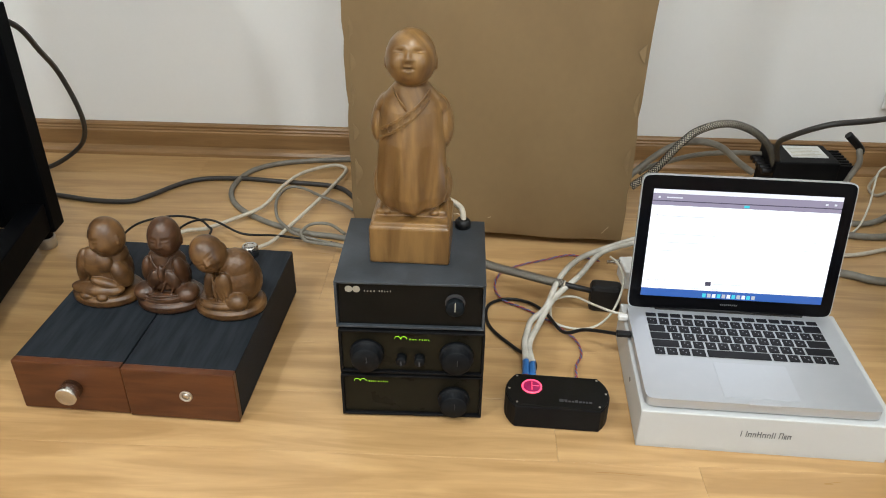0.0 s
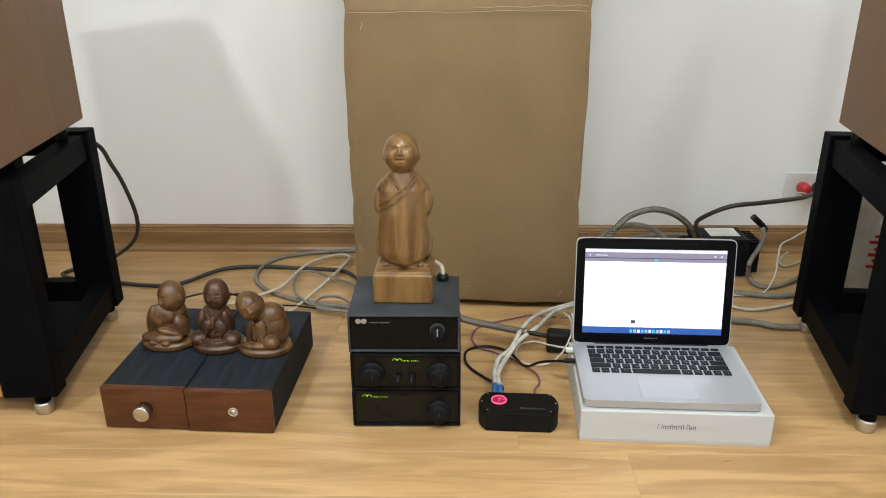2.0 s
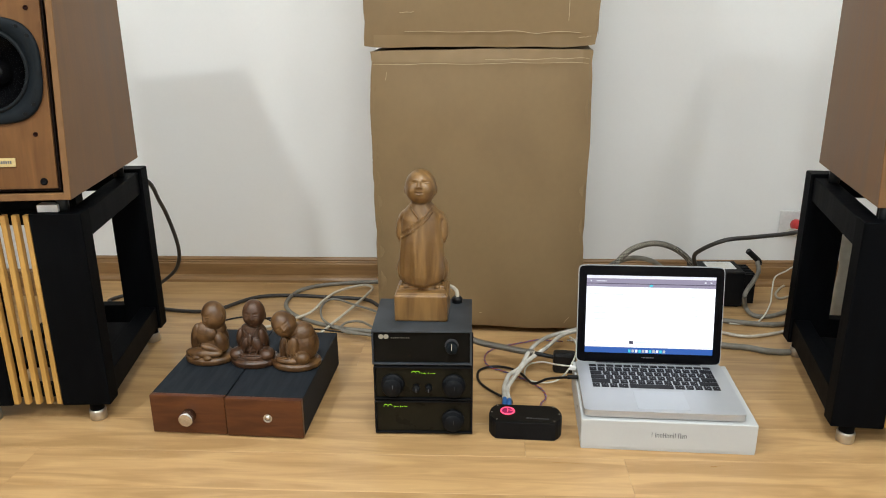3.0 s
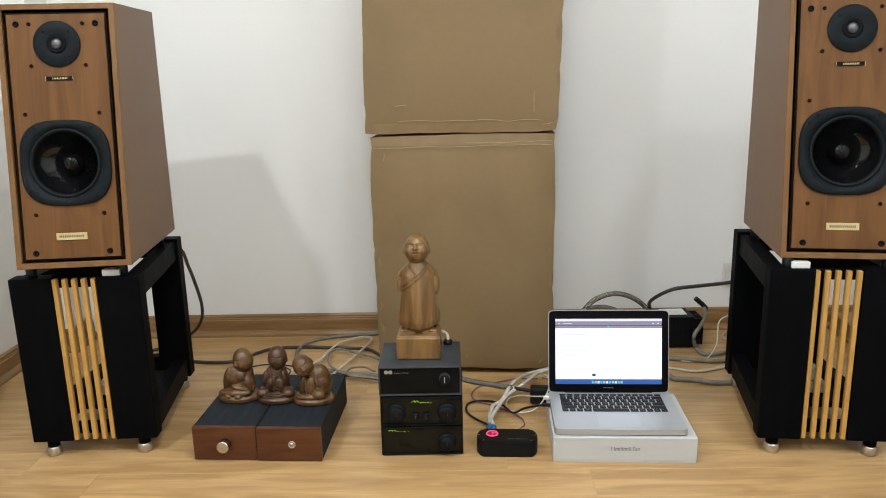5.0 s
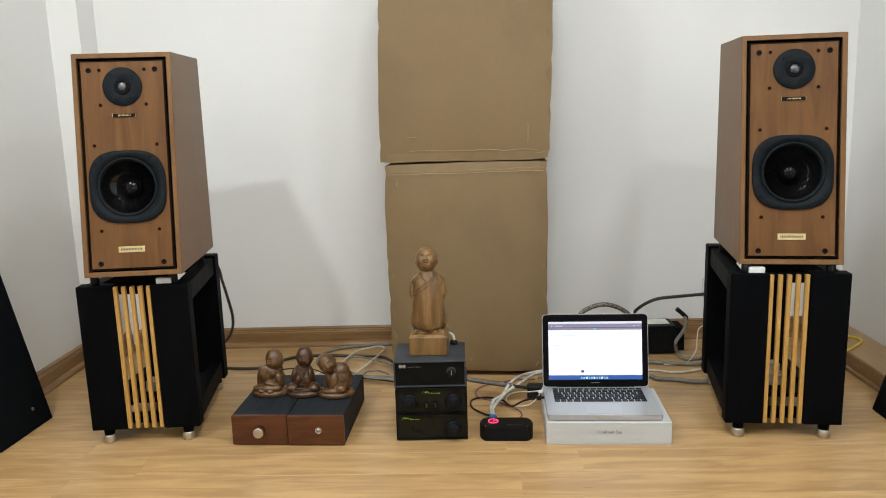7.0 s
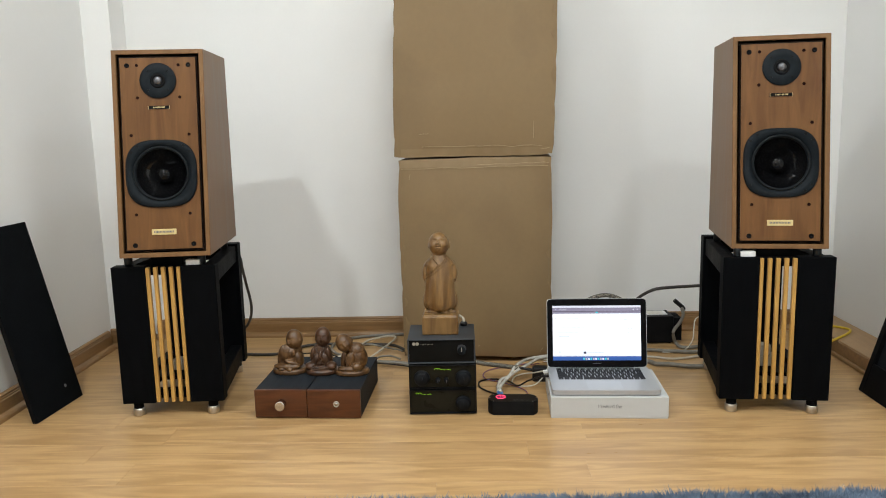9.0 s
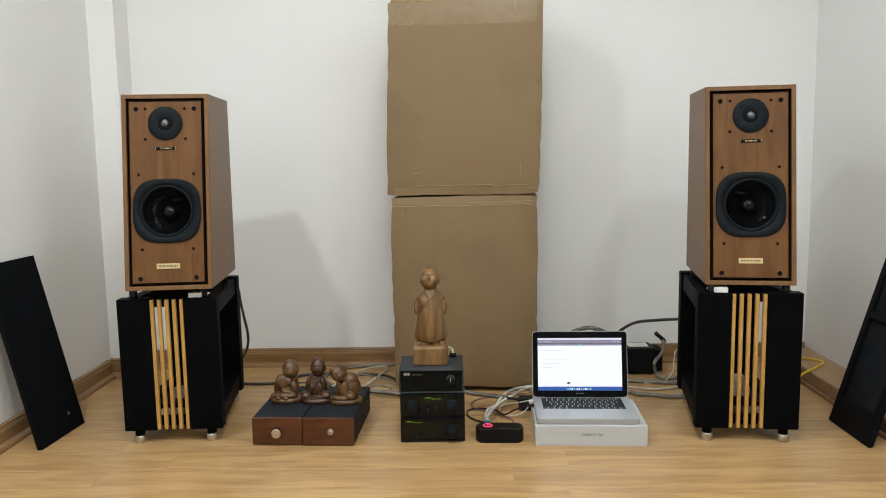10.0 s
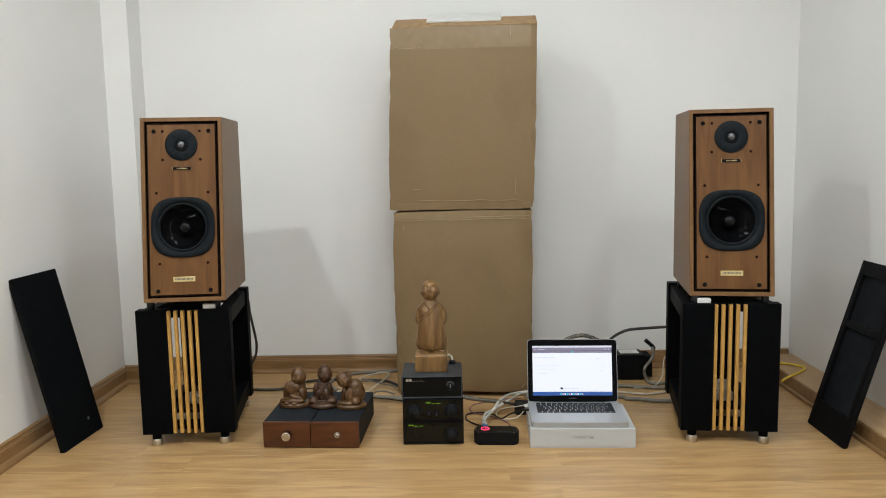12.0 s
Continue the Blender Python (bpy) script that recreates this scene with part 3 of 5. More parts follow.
def standing_figure():
    bm = bmesh.new()
    slab(bm, -0.056, 0.056, -0.046, 0.046, 0.0, 0.058, 0.0035)
    slab(bm, -0.0535, 0.0535, -0.043, 0.044, 0.050, 0.0635, 0.004)
    slab(bm, -0.050, 0.050, -0.022, 0.043, 0.056, 0.0705, 0.006)
    rings = [(0.068, 0.026, 0.020, 0, 0.006), (0.073, 0.040, 0.031, 0, 0.003), (0.082, 0.0465, 0.038, 0, 0.001), (0.096, 0.0490, 0.041, 0, 0), (0.118, 0.0485, 0.0415, 0, 0),
             (0.145, 0.0465, 0.040, 0, 0), (0.172, 0.0440, 0.038, 0, 0), (0.196, 0.0425, 0.0355, 0, 0.002), (0.214, 0.0415, 0.033, 0, 0.004), (0.228, 0.037, 0.029, 0, 0.006),
             (0.238, 0.029, 0.025, 0, 0.006), (0.246, 0.0215, 0.021, 0, 0.005), (0.262, 0.019, 0.019, 0, 0.003)]
    loft(bm, rings, seg=72)
    bm.verts.ensure_lookup_table()
    for v in bm.verts:
        if 0.066 < v.co.z < 0.20 and v.co.y < 0.02:
            t, fade = math.atan2(v.co.x, -v.co.y), min(1.0, (0.20 - v.co.z) / 0.07)
            v.co.y -= fade * 0.0030 * (math.sin(5.0 * t + 9 * v.co.z + 0.6) + 0.5 * math.sin(11 * t - 14 * v.co.z))
            v.co.z -= (0.004 * math.cos(1.6 * t) if v.co.z < 0.085 else 0)
    for s in (-1, 1):
        ellipsoid(bm, (s * 0.0400, 0.014, 0.194), (0.0150, 0.020, 0.034), (-14, s * -10, 0))
        ellipsoid(bm, (s * 0.0270, 0.009, 0.2185), (0.0225, 0.019, 0.0140), (0, s * 30, 0))
        ellipsoid(bm, (s * 0.0440, 0.018, 0.176), (0.0095, 0.016, 0.022), (-20, 0, 0))
        ellipsoid(bm, (s * 0.0445, 0.014, 0.098), (0.011, 0.022, 0.027))
        ellipsoid(bm, (s * 0.0310, -0.010, 0.0690), (0.0095, 0.015, 0.0060), (0, 0, s * 14))
    carved_head(bm, (0.0322, 0.0335, 0.0358), pose(0.000, -0.003, 0.2815, -20), True)

    def sash(points, width, depth):
        """Two ridged edges and a row of squared loops between them."""
        line = glide(points, 6)
        for o in (0.0, 0.0030, width - 0.0030, width):
            strand(bm, [p + Vector((0, -depth, -o)) for p in line], 0.00085)
        for k in range(3, len(line) - 4, 6):
            a, b = line[k] + Vector((0, -depth, 0)), line[k + 3] + Vector((0, -depth, 0))
            loop = [a + Vector((0, 0, -0.0048)), b + Vector((0, 0, -0.0048)), b + Vector((0, 0, 0.0048 - width)), a + Vector((0, 0, 0.0048 - width)), a + Vector((0, 0, -0.0048))]
            strand(bm, loop, 0.0007)

    sash([(0.026, -0.016, 0.247), (0.019, -0.0255, 0.238), (0.008, -0.0325, 0.2275), (-0.006, -0.0360, 0.217), (-0.021, -0.0345, 0.2065), (-0.034, -0.0265, 0.197), (-0.042, -0.014, 0.189)], 0.0155, 0.0003)
    for o in (0.0, 0.0028, 0.0056, 0.0080):
        strand(bm, [(-0.023 + o * 0.3, -0.0140, 0.2465 - o), (-0.016 + o * 0.3, -0.0245, 0.238 - o), (-0.007 + o * 0.2, -0.0320, 0.2285 - o * 0.9), (-0.002, -0.0345, 0.2235 - o * 0.5)], 0.00085)
    return carve("wooden_statue", bm, STATUE_WOOD, pose(-0.0075, 1.100, 0.240, 0, 0, 2), "polished brown carved wooden standing figure on the amplifiers", "statue", 0.0010, rounds=2)


standing_figure()


def seated(kind, mat, m, label, head, size):
    """A small seated figure on an oval base: cheek on its sleeve, palms together, or bowed over."""
    bm = bmesh.new()
    loft(bm, [(0.0, 0.053, 0.042, 0, 0), (0.003, 0.055, 0.044, 0, 0), (0.010, 0.055, 0.044, 0, 0), (0.014, 0.050, 0.040, 0, 0)])
    if kind == "cheek":
        ellipsoid(bm, (0.006, 0.006, 0.042), (0.037, 0.030, 0.036))
        ellipsoid(bm, (0.010, 0.006, 0.064), (0.030, 0.024, 0.024))
        ellipsoid(bm, (-0.002, -0.022, 0.022), (0.043, 0.018, 0.011))
        ellipsoid(bm, (-0.020, -0.014, 0.050), (0.013, 0.015, 0.036), (10, 14, 0))
        ellipsoid(bm, (-0.004, -0.016, 0.060), (0.020, 0.014, 0.026))
        ellipsoid(bm, (0.033, -0.006, 0.042), (0.013, 0.018, 0.024), (14, -18, 0))
        ellipsoid(bm, (0.014, -0.026, 0.034), (0.022, 0.008, 0.007), (0, 18, 10))
        ellipsoid(bm, (0.012, -0.016, 0.062), (0.017, 0.012, 0.016))
        ellipsoid(bm, (-0.014, -0.037, 0.016), (0.010, 0.006, 0.005))
        ellipsoid(bm, (0.012, -0.038, 0.016), (0.009, 0.006, 0.005))
    elif kind == "palms":
        ellipsoid(bm, (0, 0.006, 0.040), (0.035, 0.028, 0.030))
        loft(bm, [(0.030, 0.034, 0.027, 0, 0.004), (0.050, 0.031, 0.024, 0, 0.004), (0.068, 0.031, 0.021, 0, 0.004), (0.078, 0.024, 0.018, 0, 0.003), (0.084, 0.014, 0.013, 0, 0.002)])
        ellipsoid(bm, (0, -0.026, 0.018), (0.032, 0.012, 0.008))
        ellipsoid(bm, (0, -0.022, 0.056), (0.0055, 0.006, 0.013), (-12, 0, 0))
        for q in (-1, 1):
            ellipsoid(bm, (q * 0.033, -0.014, 0.023), (0.019, 0.021, 0.013), (0, 0, q * 18))
            ellipsoid(bm, (q * 0.026, -0.006, 0.054), (0.0105, 0.014, 0.024), (16, q * -10, 0))
            ellipsoid(bm, (q * 0.014, -0.018, 0.044), (0.011, 0.007, 0.016), (0, q * -26, 0))
            strand(bm, [(q * 0.018, -0.010, 0.080), (q * 0.010, -0.020, 0.070), (0, -0.023, 0.060)], 0.0016)
            strand(bm, [(q * 0.040, -0.030, 0.026), (q * 0.020, -0.034, 0.022), (0, -0.036, 0.020)], 0.0014)
    else:
        ellipsoid(bm, (0.014, 0.008, 0.046), (0.036, 0.033, 0.040), (0, -14, 0))
        ellipsoid(bm, (0.012, 0.006, 0.066), (0.031, 0.027, 0.028), (0, -20, 0))
        ellipsoid(bm, (-0.004, -0.004, 0.078), (0.022, 0.019, 0.017))
        ellipsoid(bm, (-0.020, -0.018, 0.044), (0.010, 0.011, 0.030), (6, 8, 0))
        ellipsoid(bm, (0.002, -0.024, 0.046), (0.014, 0.010, 0.026), (0, 10, 0))
        ellipsoid(bm, (0.022, -0.026, 0.026), (0.017, 0.015, 0.014))
        ellipsoid(bm, (-0.004, -0.030, 0.020), (0.030, 0.011, 0.008))
        ellipsoid(bm, (-0.032, -0.022, 0.018), (0.008, 0.007, 0.007))
        for k in range(4):
            strand(bm, [(-0.010 + k * 0.005, -0.026, 0.066), (-0.010 + k * 0.006, -0.0325, 0.046), (-0.006 + k * 0.008, -0.0335, 0.026)], 0.0013)
    for k in range(6):
        a = math.radians(-150 + k * 24 if kind != "bowed" else -70 + k * 26)
        strand(bm, [(0.040 * math.cos(a), 0.006 + 0.034 * math.sin(a), 0.020), (0.037 * math.cos(a + 0.25), 0.006 + 0.031 * math.sin(a + 0.25), 0.036), (0.030 * math.cos(a + 0.5), 0.006 + 0.025 * math.sin(a + 0.5), 0.054)], 0.0018)
    for k in range(3):
        strand(bm, [(-0.036 + k * 0.003, -0.026 - k * 0.003, 0.026 - k * 0.004), (-0.006, -0.037, 0.027 - k * 0.005), (0.034 - k * 0.003, -0.027 - k * 0.002, 0.025 - k * 0.004)], 0.0014)
    carved_head(bm, (0.0252, 0.0262, 0.0292), head, False)
    bm.transform(Matrix.Diagonal((*size, 1)))
    return carve("wooden_figurine", bm, mat, m, label, "figurine", 0.0010, "small seated figurines", 2)


BT = 0.092
seated("cheek", MONK_LIGHT, pose(-0.515, 1.141, BT, 0, 0, -4), "small brown carved seated figure resting its cheek, on a wooden unit", pose(0.020, -0.004, 0.099, 6, -14, -30), (1.05, 1.05, 1.13))
seated("palms", MONK_WOOD, pose(-0.406, 1.135, BT, 0, 0, 2), "small dark carved seated figure with joined palms, on a wooden unit", pose(0.008, -0.004, 0.107, -2, 2, 3), (1.0, 1.02, 1.13))
seated("bowed", MONK_LIGHT, pose(-0.306, 1.130, BT, 0, 0, -2), "small brown carved seated figure bowing sideways, on a wooden unit", pose(-0.018, -0.014, 0.097, 2, -34, 14), (1.04, 1.05, 1.08))


# ---- two wooden-fronted units ----
def drawer_unit(x0, x1, knob):
    cx = (x0 + x1) / 2
    ob = thing("audio_unit", pose(cx, 0.960, 0, 0, 0, 1.0), "black veneered audio unit with brown wooden front and " + ("steel knob" if knob else "round button"), "audio unit", "wooden-fronted units")
    w = (x1 - x0) / 2
    part("body", box(-w + 0.0005, w - 0.0005, 0.0135, 0.345, 0.003, 0.0905, 0.001), BLACK_VENEER, ob)
    part("front_panel", box(-w + 0.0005, w - 0.0005, 0, 0.013, 0.003, 0.0915, 0.0015), BROWN_FRONT, ob)
    for fx in (-w + 0.02, w - 0.02):
        for fy in (0.03, 0.32):
            part("foot", puck(0.008, 0.003, 0.0005, 16, pose(fx, fy, 0)), RUBBER, ob)
    if knob:
        part("knob", lathe([(0.0155, 0), (0.0155, 0.021), (0.0145, 0.0225), (0.012, 0.0227), (0, 0.0222)], 40, pose(0.002, 0.0, 0.047) @ FORWARD), CHROME, ob, "brushed steel knob")
    else:
        b = part("button", lathe([(0.0095, 0), (0.0095, 0.002), (0.0088, 0.0026), (0.0075, 0.0026), (0.007, 0.0012), (0, 0.0012)], 32, pose(0.008, 0.0, 0.048) @ FORWARD), STEEL, ob, "round steel push button")
        part("button_cap", lathe([(0.0055, 0), (0.0055, 0.0022), (0, 0.0026)], 24, pose(0.008, 0.0, 0.048) @ FORWARD), CHROME, b)
        part("socket", lathe([(0.0145, 0), (0.0145, 0.018), (0.0125, 0.020), (0.0115, 0.0205), (0.010, 0.018), (0, 0.018)], 32, pose(0.012, 0.325, 0.0905)), CHROME, ob, "small chrome cap")


drawer_unit(-0.579, -0.4145, True)
drawer_unit(-0.4135, -0.2475, False)


# ---- small converter ----
dac = thing("digital_converter", pose(0.2175, 1.037, 0, 0, 0, 0.6), "small black rounded converter with a glowing pink window", "audio converter")
out = []
for sx in (1, -1):
    for i in range(9):
        a = -math.pi / 5.2 + 2 * math.pi / 5.2 * i / 8
        out.append((sx * (0.062 + 0.0155 * (math.cos(a) - math.cos(math.pi / 5.2)) / (1 - math.cos(math.pi / 5.2))), sx * 0.0355 * math.sin(a) / math.sin(math.pi / 5.2)))
part("body", prism(out, 0.002, 0.0415, r=0.002), BLACK, dac)
part("top_plate", prism([(x * 0.985, y * 0.965) for x, y in out], 0.0412, 0.0440, r=0.0012), FASCIA, dac)
part("base_plate", prism([(x * 0.96, y * 0.93) for x, y in out], 0.0, 0.0025), RUBBER, dac)
for sx in (-1, 1):
    for x, y in ((0.060, -0.029), (0.0715, 0.0), (0.060, 0.029)):
        part("screw", puck(0.0017, 0.0008, 0.0002, 12, pose(sx * x, y, 0.0438)), STEEL, dac)
win = part("window_ring", lathe([(0.0155, 0), (0.0155, 0.0012), (0.0148, 0.0022), (0.0138, 0.0022), (0.0134, 0.0012), (0.0120, 0.0010)], 40, pose(-0.038, 0.006, 0.0438)), PINK_RIM, dac, "glowing pink rim")
part("window_lines", join(box(-0.0385, -0.0375, -0.003, 0.014, 0.0462, 0.0468), box(-0.038, -0.027, 0.0055, 0.0065, 0.0462, 0.0468)), PINK_RIM, win)
part("window_lens", lathe([(0.0135, 0), (0.0135, 0.0010), (0.010, 0.0018), (0.005, 0.0024), (0, 0.0026)], 36, pose(-0.038, 0.006, 0.0438)), PINK_GLOW, win, "glowing pink glass")
random.seed(4)
q, bits = 0.0, []
for i, wd in enumerate((0.0062, 0.004, 0.004, 0.003, 0.004, 0.004, 0.003, 0.003, 0.004)):
    bits.append(box(q, q + wd, -0.0008, 0.0045 if i in (0, 1, 4) else 0.0025, 0.0438, 0.0444))
    q += wd + 0.0015
part("nameplate", moved(join(*bits), pose(0.002, -0.022, 0)), PRINT_DARK, dac)
part("plug", lathe([(0.0065, 0), (0.0065, 0.018), (0.0055, 0.019), (0.0055, 0.052), (0.0045, 0.054), (0, 0.054)], 20, pose(-0.0455, 0.0355, 0.024, -82)), BLUE_SLEEVE, dac, "blue sleeved plug")
part("plug", lathe([(0.006, 0), (0.006, 0.018), (0.005, 0.050), (0, 0.050)], 20, pose(-0.035, 0.0355, 0.022, -80)), BLUE_SLEEVE, dac, "blue sleeved plug")
part("plug_band", lathe([(0.0068, 0.010), (0.0068, 0.014)], 20, pose(-0.0455, 0.0355, 0.024, -82)), RED_PLASTIC, dac)


# ---- laptop on its carton ----
carton_white = thing("laptop_box", pose(0.5065, 0.984, 0, 0, 0, 0.8), "flat white retail carton lying under the laptop", "box")
part("lid", box(-0.1755, 0.1755, 0, 0.262, 0.004, 0.0685, 0.0025, 3), WHITE_CARD, carton_white)
part("tray", box(-0.1745, 0.1745, 0.001, 0.261, 0.0, 0.0045, 0.001), WHITE_CARD, carton_white)
q, bits = -0.033, []
for i, wd in enumerate((0.0085, 0.005, 0.0045, 0.0055, 0.005, 0.005, 0.0045, 0.0, 0.0055, 0.003, 0.005)):
    if wd:
        tall = 0.011 if i in (0, 3, 6, 8) else 0.0072
        for px in (q, q + wd - 0.0012):
            bits.append(box(px, px + 0.0010, -0.0006, 0.0004, 0.033, 0.033 + tall))
        if i not in (0, 6, 9):
            bits.append(box(q, q + wd, -0.0006, 0.0004, 0.033 + tall - 0.001 if i != 3 else 0.0385, 0.033 + tall if i != 3 else 0.0395))
    q += (wd or 0.002) + 0.0016
part("printed_name", join(*bits), PRINT, carton_white, "thin grey printed strokes")
part("emblem", puck(0.004, 0.0008, 0.0002, 20, pose(-0.1752, 0.10, 0.040, 0, -90, 0)), PRINT_DARK, carton_white)

LW, LD = 0.1625, 0.227
laptop = thing("laptop", pose(0.4985, 0.992, 0.0685, 0, 0, 1.0), "open silver aluminium laptop with a lit white screen", "laptop")
rim = superellipse(LW, LD / 2, 26, 96)
base = part("base", prism([(x, y + LD / 2) for x, y in rim], 0.003, 0.0175, r=0.0012), ALU, laptop)
for fx in (-0.14, 0.14):
    for fy in (0.02, 0.205):
        part("foot", puck(0.008, 0.0032, 0.0005, 16, pose(fx, fy, 0)), RUBBER, laptop)
part("latch_notch", box(-0.022, 0.022, -0.0008, 0.004, 0.0145, 0.0182, 0.0008), ALU_PAD, base)
part("trackpad", box(-0.0525, 0.0525, 0.012, 0.088, 0.0172, 0.0180, 0.0003), ALU_PAD, base)
part("speaker_slot", box(-0.118, 0.118, 0.2165, 0.2255, 0.0170, 0.0205, 0.0015), GLOSS_BLACK, base)
part("keyboard_well", box(-0.1375, 0.1375, 0.0985, 0.2095, 0.0170, 0.0177, 0.0003), ALU, base)
cap = {}


def key(x, y, wd, hd):
    tag = (round(wd, 4), round(hd, 4))
    if tag not in cap:
        cap[tag] = mesh_of("key", box(-wd / 2, wd / 2, -hd / 2, hd / 2, 0, 0.0016, 0.0006, 1), KEY)
    return share("key", cap[tag], base, pose(x, y, 0.0177))


legend_mesh = mesh_of("legend", join(box(-0.0030, -0.0016, 0.001, 0.0030, 0, 0.0002), box(0.001, 0.0026, -0.0030, -0.001, 0, 0.0002)), LEGEND)
lines = [(0.1075, 0.0165, [1.0, 1.0, 1.0, 1.25, 5.15, 1.25, 1.0, 1.0, 1.0, 1.0]), (0.1265, 0.0165, [2.3] + [1] * 10 + [2.3]), (0.1455, 0.0165, [1.75] + [1] * 11 + [1.85]),
         (0.1645, 0.0165, [1.5] + [1] * 12 + [1.1]), (0.1835, 0.0165, [1] * 13 + [1.6]), (0.2005, 0.0095, [1.03] * 14)]
for y, hd, widths in lines:
    total = sum(widths)
    x = -0.1365
    for wd in widths:
        step = wd * 0.273 / total
        key(x + step / 2, y, step - 0.0034, hd - 0.0004)
        if wd < 1.5 and hd > 0.012:
            share("legend", legend_mesh, base, pose(x + step / 2, y, 0.0194))
        x += step

LID = pose(0, 0.2265, 0.0155, -10.5)
shell = part("lid", moved(prism([(x, y + LD / 2) for x, y in rim], 0, 0.0062, pose(0, 0, 0, 90, 0, 0)), LID), ALU, laptop)
inner = superellipse(LW - 0.0016, LD / 2 - 0.0016, 26, 96)
bez = part("bezel", moved(prism([(x, y + LD / 2) for x, y in inner], 0.0060, 0.0068, pose(0, 0, 0, 90, 0, 0)), LID), BEZEL, shell)


def lit(x0, x1, z0, z1, mat, depth, name):
    """A lit patch of the display, in the lid's plane."""
    part(name, moved(box(x0, x1, -0.0069 - depth, -0.0066, z0, z1), LID), mat, shell)


SX, SB, ST = 0.1435, 0.0235, 0.2035
lit(-SX, SX, SB + 0.0135, ST - 0.026, SCREEN_WHITE, 0.0, "display")
lit(-SX, SX, ST - 0.007, ST, SCREEN_TOP, 0.0, "menu_bar")
lit(-SX, SX, ST - 0.0180, ST - 0.0072, SCREEN_BAR, 0.0, "title_bar")
lit(-SX, SX, ST - 0.0258, ST - 0.0195, SCREEN_BAR, 0.0, "tool_bar")
lit(-SX, SX, ST - 0.0194, ST - 0.0181, SCREEN_LINE, 0.0, "divider")
lit(-SX, SX, SB, SB + 0.0133, SCREEN_BLUE, 0.0, "dock")
lit(-0.003, 0.005, ST - 0.0245, ST - 0.0205, SCREEN_CYAN, 0.0004, "tab")
for i in range(11):
    lit(-0.045 + i * 0.0078, -0.0395 + i * 0.0078, SB + 0.002, SB + 0.0085, (SCREEN_CYAN, SCREEN_GREY, SCREEN_TOP)[i % 3], 0.0004, "icon")
for x0, x1, z, h in ((-0.135, -0.132, 0.160, 0.003), (-0.126, -0.060, 0.1595, 0.0016), (-0.126, -0.04, 0.130, 0.0012), (-0.126, -0.06, 0.116, 0.0012), (-0.124, -0.09, 0.102, 0.0012),
                     (0.09, 0.098, 0.156, 0.0014), (0.10, 0.106, 0.127, 0.0012), (0.112, 0.116, 0.127, 0.0012), (0.10, 0.106, 0.113, 0.0012), (-0.032, 0.024, 0.0485, 0.0012),
                     (-0.136, -0.133, 0.050, 0.0028), (-0.123, -0.1215, 0.0495, 0.0036), (-0.120, -0.1185, 0.0495, 0.0036), (-0.109, -0.107, 0.050, 0.0028), (-SX, SX, 0.0395, 0.0010),
                     (-0.135, -0.132, 0.189, 0.003), (-0.122, -0.098, 0.1895, 0.0018), (0.118, 0.122, 0.189, 0.003), (0.131, 0.135, 0.189, 0.003)):
    lit(x0, x1, z, z + h, SCREEN_TEXT, 0.0004, "text_bar")
lit(-0.0435, -0.0345, 0.0455, 0.0525, SCREEN_LINE, 0.0004, "thumbnail")
part("maker_strokes", moved(join(*[box(-0.014 + i * 0.0031, -0.0118 + i * 0.0031, -0.0070, -0.0066, 0.0125, 0.0150) for i in range(9)]), LID), PRINT, shell)
part("charger_plug", box(-0.178, -0.1625, 0.196, 0.206, 0.005, 0.014, 0.002), WHITE, laptop, "small white charger plug")
part("data_plug", box(-0.186, -0.1625, 0.150, 0.161, 0.006, 0.0135, 0.002), CABLE_BLACK, laptop, "small black plug")


